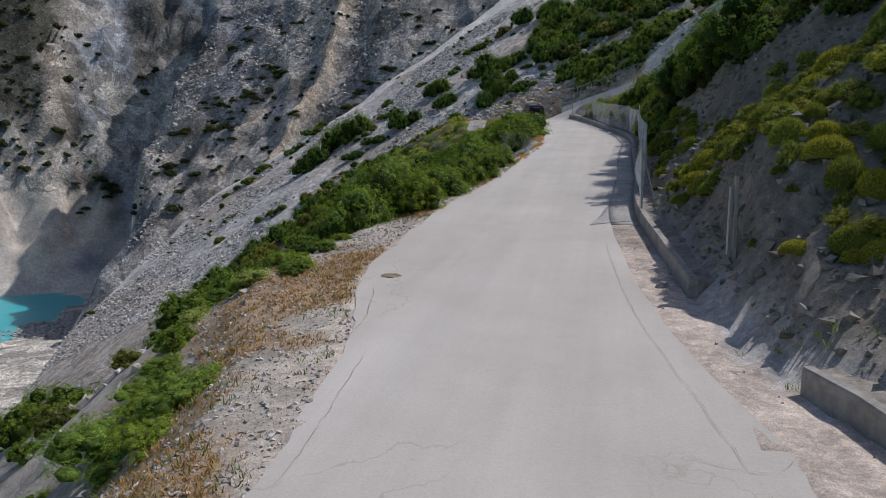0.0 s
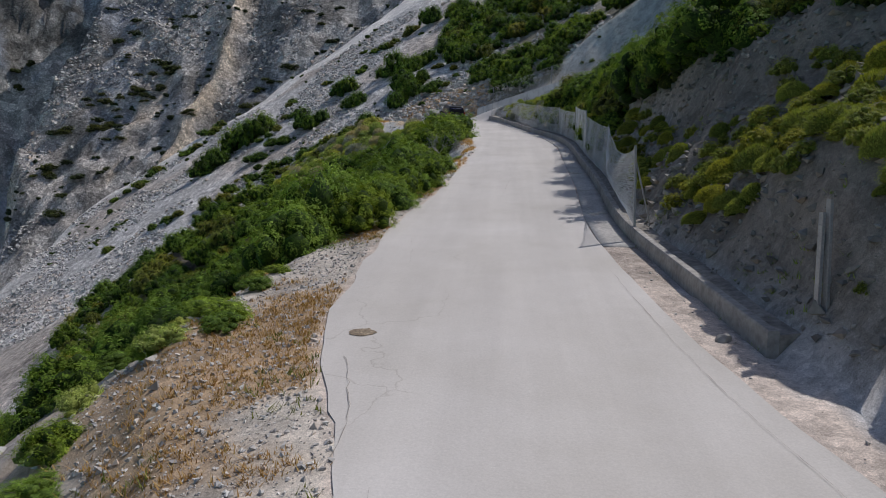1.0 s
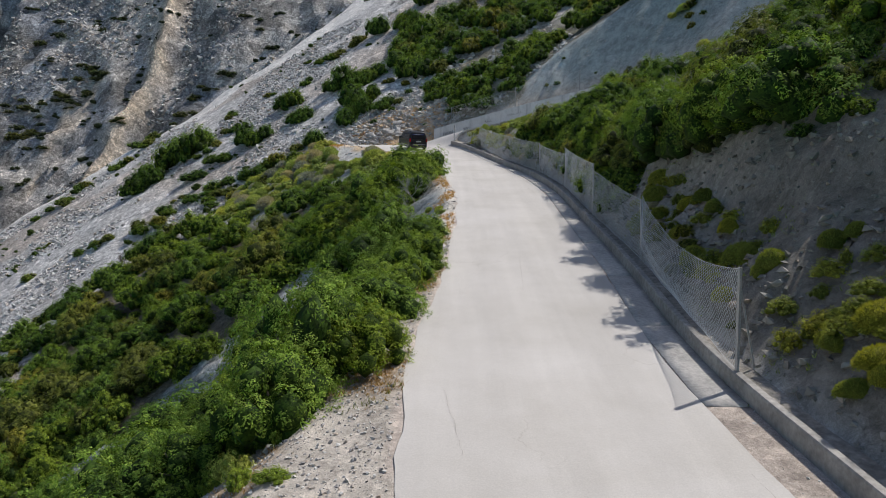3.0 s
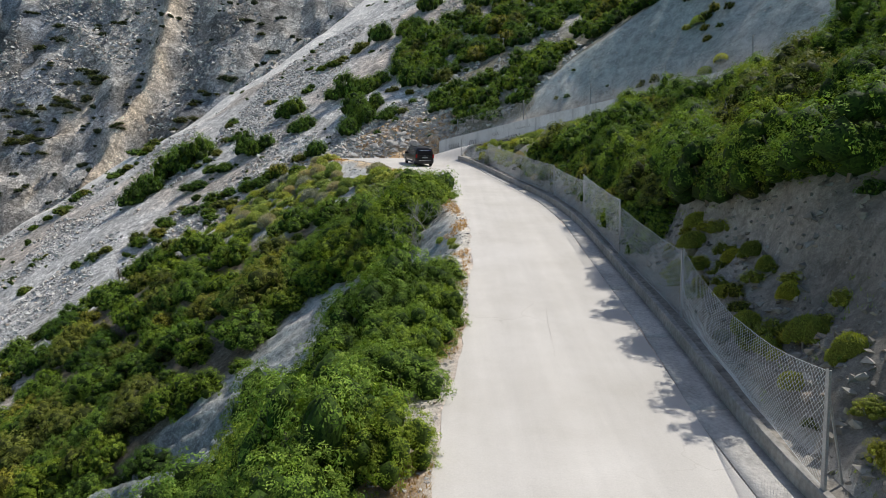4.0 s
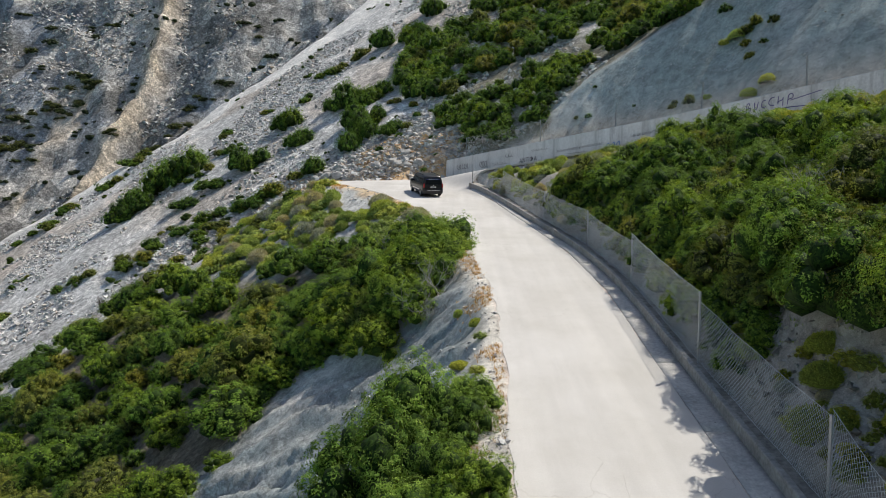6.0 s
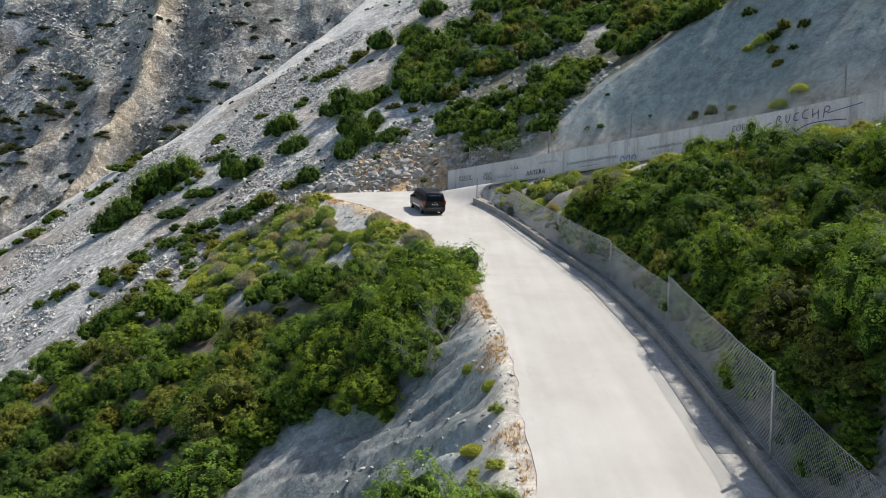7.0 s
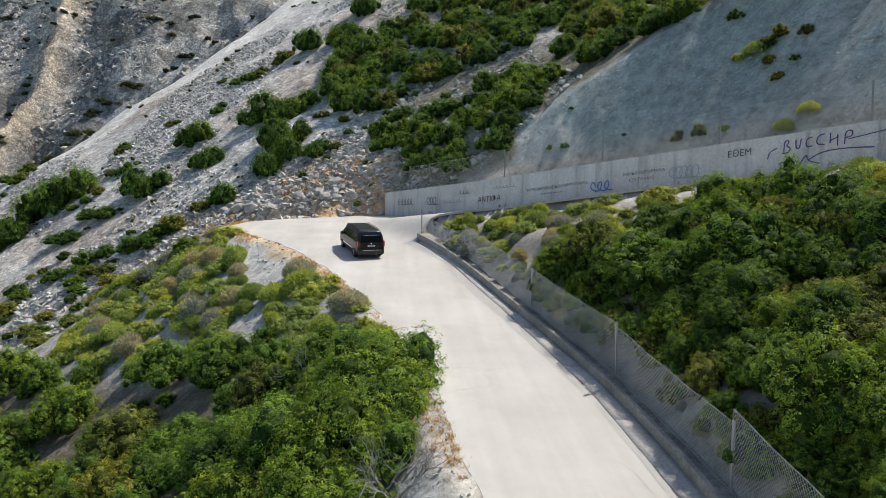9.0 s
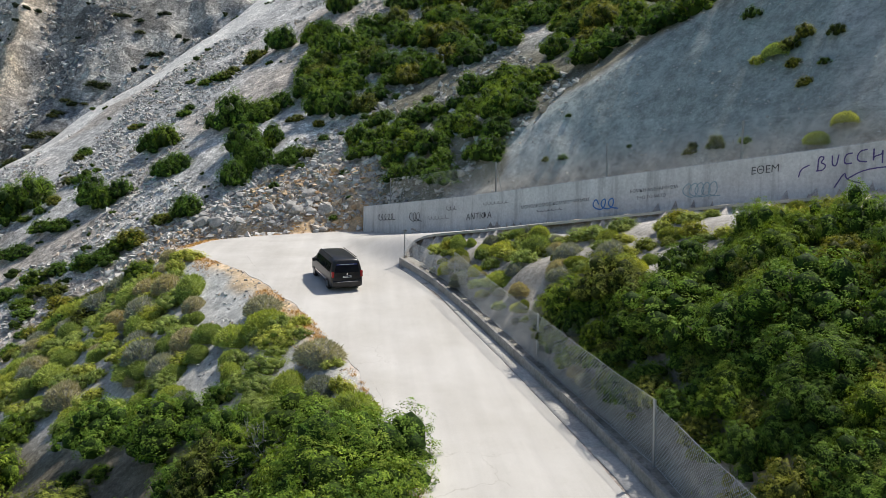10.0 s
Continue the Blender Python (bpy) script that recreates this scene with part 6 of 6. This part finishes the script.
def plain(name, rgb, rough=0.4, metal=0.0):
    m, n, l, b = material(name, rough)
    b.inputs["Metallic"].default_value = metal
    l.new(mixed(n, l, "MULTIPLY", 1.0, rgb, ramp(n, l, noise_at(n, l, 8, 4), (0.3, 0.85), (0.7, 1.1))), b.inputs["Base Color"])
    return m


PAINT = car_paint()
GLASS = plain("dark_window_glass", (0.012, 0.013, 0.018), 0.06)
PLASTIC = plain("black_plastic", (0.02, 0.02, 0.02), 0.6)
RED_LAMP = plain("red_lamp", (0.32, 0.012, 0.012), 0.15)
CHROME = plain("chrome", (0.6, 0.6, 0.62), 0.15, 1.0)
RUBBER = plain("tyre_rubber", (0.02, 0.02, 0.02), 0.85)
ALLOY = plain("alloy", (0.30, 0.30, 0.31), 0.3, 0.9)
PLATE = plain("white_plate", (0.7, 0.7, 0.68), 0.5)
BAR = plain("dark_marks", (0.03, 0.03, 0.05), 0.5)
STICKER = plain("blue_sticker", (0.03, 0.04, 0.16), 0.4)


def van(m):
    root = tagged(new("van"), "black passenger van driving on the pale concrete road", "van")

    def half(w, zt, wr):
        return [(w * 0.90, 0.27), (w * 0.985, 0.36), (w, 0.60), (w, 0.92), (w * 0.985, 1.10), (w * 0.5 + wr * 0.5, (1.1 + zt) / 2 + 0.05), (wr + 0.05, zt - 0.17), (wr, zt - 0.08), (wr * 0.86, zt - 0.02), (wr * 0.45, zt)]

    stations = [(-2.50, 0.88, 1.80, 0.68, 0.16), (-2.44, 0.94, 1.86, 0.72, 0.14), (-2.2, 0.962, 1.895, 0.75, 0.05), (-1.2, 0.965, 1.91, 0.76, 0), (0.6, 0.965, 1.91, 0.76, 0),
                (1.10, 0.965, 1.86, 0.74, 0), (1.55, 0.96, 1.50, 0.74, 0), (1.95, 0.955, 1.17, 0.78, 0), (2.35, 0.93, 1.04, 0.76, 0), (2.52, 0.84, 0.92, 0.66, 0)]
    verts, faces = [], []
    for y, w, zt, wr, slope in stations:
        h = half(w, zt, wr)
        if zt < 1.3:
            h = [(x, min(z, zt - 0.004 * (10 - i))) for i, (x, z) in enumerate(h)]
        ring = h + [(-x, z) for x, z in h[::-1]]
        for x, z in ring:
            verts.append((x, y + slope * max(0, z - 0.9), z))
    k = 20
    for i in range(len(stations) - 1):
        for j in range(k):
            a, b = i * k + j, i * k + (j + 1) % k
            faces.append((a, b, b + k, a + k))
    faces.append(tuple(range(k))[::-1])
    faces.append(tuple((len(stations) - 1) * k + j for j in range(k)))
    body = mesh_object("body", verts, faces, PAINT, root, smooth_shade=True)
    mod = body.modifiers.new("edges", "EDGE_SPLIT")
    mod.split_angle = radians(40)

    def panel(name, corners, mat, parent, thick=0.012, label=""):
        n = (Vector(corners[1]) - Vector(corners[0])).cross(Vector(corners[3]) - Vector(corners[0])).normalized() * thick
        v = [Vector(c) for c in corners] + [Vector(c) + n for c in corners]
        f = [(0, 3, 2, 1), (4, 5, 6, 7), (0, 1, 5, 4), (1, 2, 6, 5), (2, 3, 7, 6), (3, 0, 4, 7)]
        return mesh_object(name, v, f, mat, parent, label=label)

    def rear(x, z, out=0.0):
        return (x, -2.50 + 0.16 * max(0, z - 0.9) - out, z)

    panel("rear_window", [rear(-0.74, 1.13), rear(0.74, 1.13), rear(0.66, 1.66), rear(-0.66, 1.66)], GLASS, body, label="tinted rear window")
    strip = panel("sticker", [rear(-0.64, 1.57, 0.014), rear(0.64, 1.57, 0.014), rear(0.62, 1.65, 0.014), rear(-0.62, 1.65, 0.014)], STICKER, body, 0.003)
    for a, b in ((-0.45, -0.15), (-0.1, 0.2), (0.26, 0.42)):
        panel("writing_bar", [rear(a, 1.595, 0.018), rear(b, 1.595, 0.018), rear(b, 1.622, 0.018), rear(a, 1.622, 0.018)], PLATE, strip, 0.002)
    for sx in (-1, 1):
        bm = bmesh.new()
        box_into(bm, min(sx * 0.80, sx * 0.945), -2.535, 0.86, max(sx * 0.80, sx * 0.945), -2.36, 1.22, 0.02)
        part("tail_light", bm, RED_LAMP, root, "red tail light")
        bm = bmesh.new()
        box_into(bm, min(sx * 0.95, sx * 1.17), 1.12, 1.08, max(sx * 0.95, sx * 1.17), 1.26, 1.27, 0.04)
        part("mirror", bm, PLASTIC, root, "black door mirror")
        for y0, y1 in ((-2.05, -0.95), (-0.88, 0.25), (0.32, 1.15)):
            c = [(sx * 0.962, y0, 1.14), (sx * 0.962, y1, 1.14), (sx * 0.835, y1 - (0.14 if y1 > 1 else 0), 1.64), (sx * 0.835, y0, 1.64)]
            panel("side_window", c if sx > 0 else c[::-1], GLASS, body, 0.012, "tinted side window")
        bm = bmesh.new()
        box_into(bm, min(sx * 0.955, sx * 0.978), -1.25, 0.52, max(sx * 0.955, sx * 0.978), 1.2, 0.60, 0.008)
        part("side_trim", bm, CHROME, body)
        bm = bmesh.new()
        box_into(bm, min(sx * 0.70, sx * 0.74), -1.9, 1.90, max(sx * 0.70, sx * 0.74), 0.8, 1.945, 0.012)
        part("roof_rail", bm, PLASTIC, root)
        for y in (-1.62, 1.60):
            wheel = new("wheel")
            wheel.parent = root
            wheel.matrix_basis = pose(sx * 0.86, y, 0.335, 0, 90, 0)
            bm = bmesh.new()
            bmesh.ops.create_cone(bm, cap_ends=True, segments=36, radius1=0.335, radius2=0.335, depth=0.23)
            bmesh.ops.bevel(bm, geom=[e for e in bm.edges if abs(e.verts[0].co.z - e.verts[1].co.z) < 1e-5], offset=0.035, segments=3, affect="EDGES")
            part("tyre", bm, RUBBER, wheel)
            bm = bmesh.new()
            bmesh.ops.create_cone(bm, cap_ends=True, segments=28, radius1=0.21, radius2=0.21, depth=0.245)
            for k5 in range(5):
                spoke = bmesh.ops.create_cube(bm, size=1.0, matrix=pose(0, 0, sx * 0.122, 0, 0, 72 * k5) @ Matrix.Translation((0.1, 0, 0)) @ Matrix.Diagonal((0.2, 0.05, 0.02, 1)))
            part("rim", bm, ALLOY, wheel)
    bm = bmesh.new()
    box_into(bm, -0.90, -2.60, 0.33, 0.90, -2.40, 0.66, 0.05)
    bumper = part("rear_bumper", bm, PAINT, root)
    bm = bmesh.new()
    box_into(bm, -0.62, -2.612, 0.60, 0.62, -2.595, 0.625, 0.004)
    part("chrome_strip", bm, CHROME, bumper)
    bm = bmesh.new()
    box_into(bm, -0.25, -2.525, 0.84, 0.25, -2.503, 0.95, 0.003)
    plate = part("number_plate", bm, PLATE, root, "white number plate")
    for a, b in ((-0.19, -0.05), (0.0, 0.19)):
        bm = bmesh.new()
        box_into(bm, a, -2.53, 0.87, b, -2.526, 0.92)
        part("writing_bar", bm, BAR, plate)
    bm = bmesh.new()
    bmesh.ops.create_cone(bm, cap_ends=True, segments=24, radius1=0.055, radius2=0.05, depth=0.012, matrix=pose(0, -2.508, 1.05, 90))
    part("badge", bm, CHROME, root, "plain round chrome badge")
    bm = bmesh.new()
    box_into(bm, -0.02, -2.50, 1.12, 0.42, -2.475, 1.135, 0.004)
    part("wiper", bm, PLASTIC, root)
    bm = bmesh.new()
    box_into(bm, -0.78, 1.15, 1.2, 0.78, 1.17, 1.22)
    part("scuttle", bm, PLASTIC, root)
    panel("windscreen", [(0.76, 1.90, 1.215), (-0.76, 1.90, 1.215), (-0.70, 1.17, 1.815), (0.70, 1.17, 1.815)], GLASS, body, 0.012, "tinted windscreen")
    root.matrix_basis = m
    return root


VAN_X, VAN_Y, VAN_HEAD = -8.5, 84.6, 17.0
ahead = Vector((-math.sin(radians(VAN_HEAD)), math.cos(radians(VAN_HEAD)), 0))
zf = float(road_z(VAN_X + ahead.x * 1.6, VAN_Y + ahead.y * 1.6))
zb = float(road_z(VAN_X - ahead.x * 1.6, VAN_Y - ahead.y * 1.6))
van(pose(VAN_X, VAN_Y, (zf + zb) / 2 + 0.012, math.degrees(math.atan2(zf - zb, 3.2)), 0, VAN_HEAD))
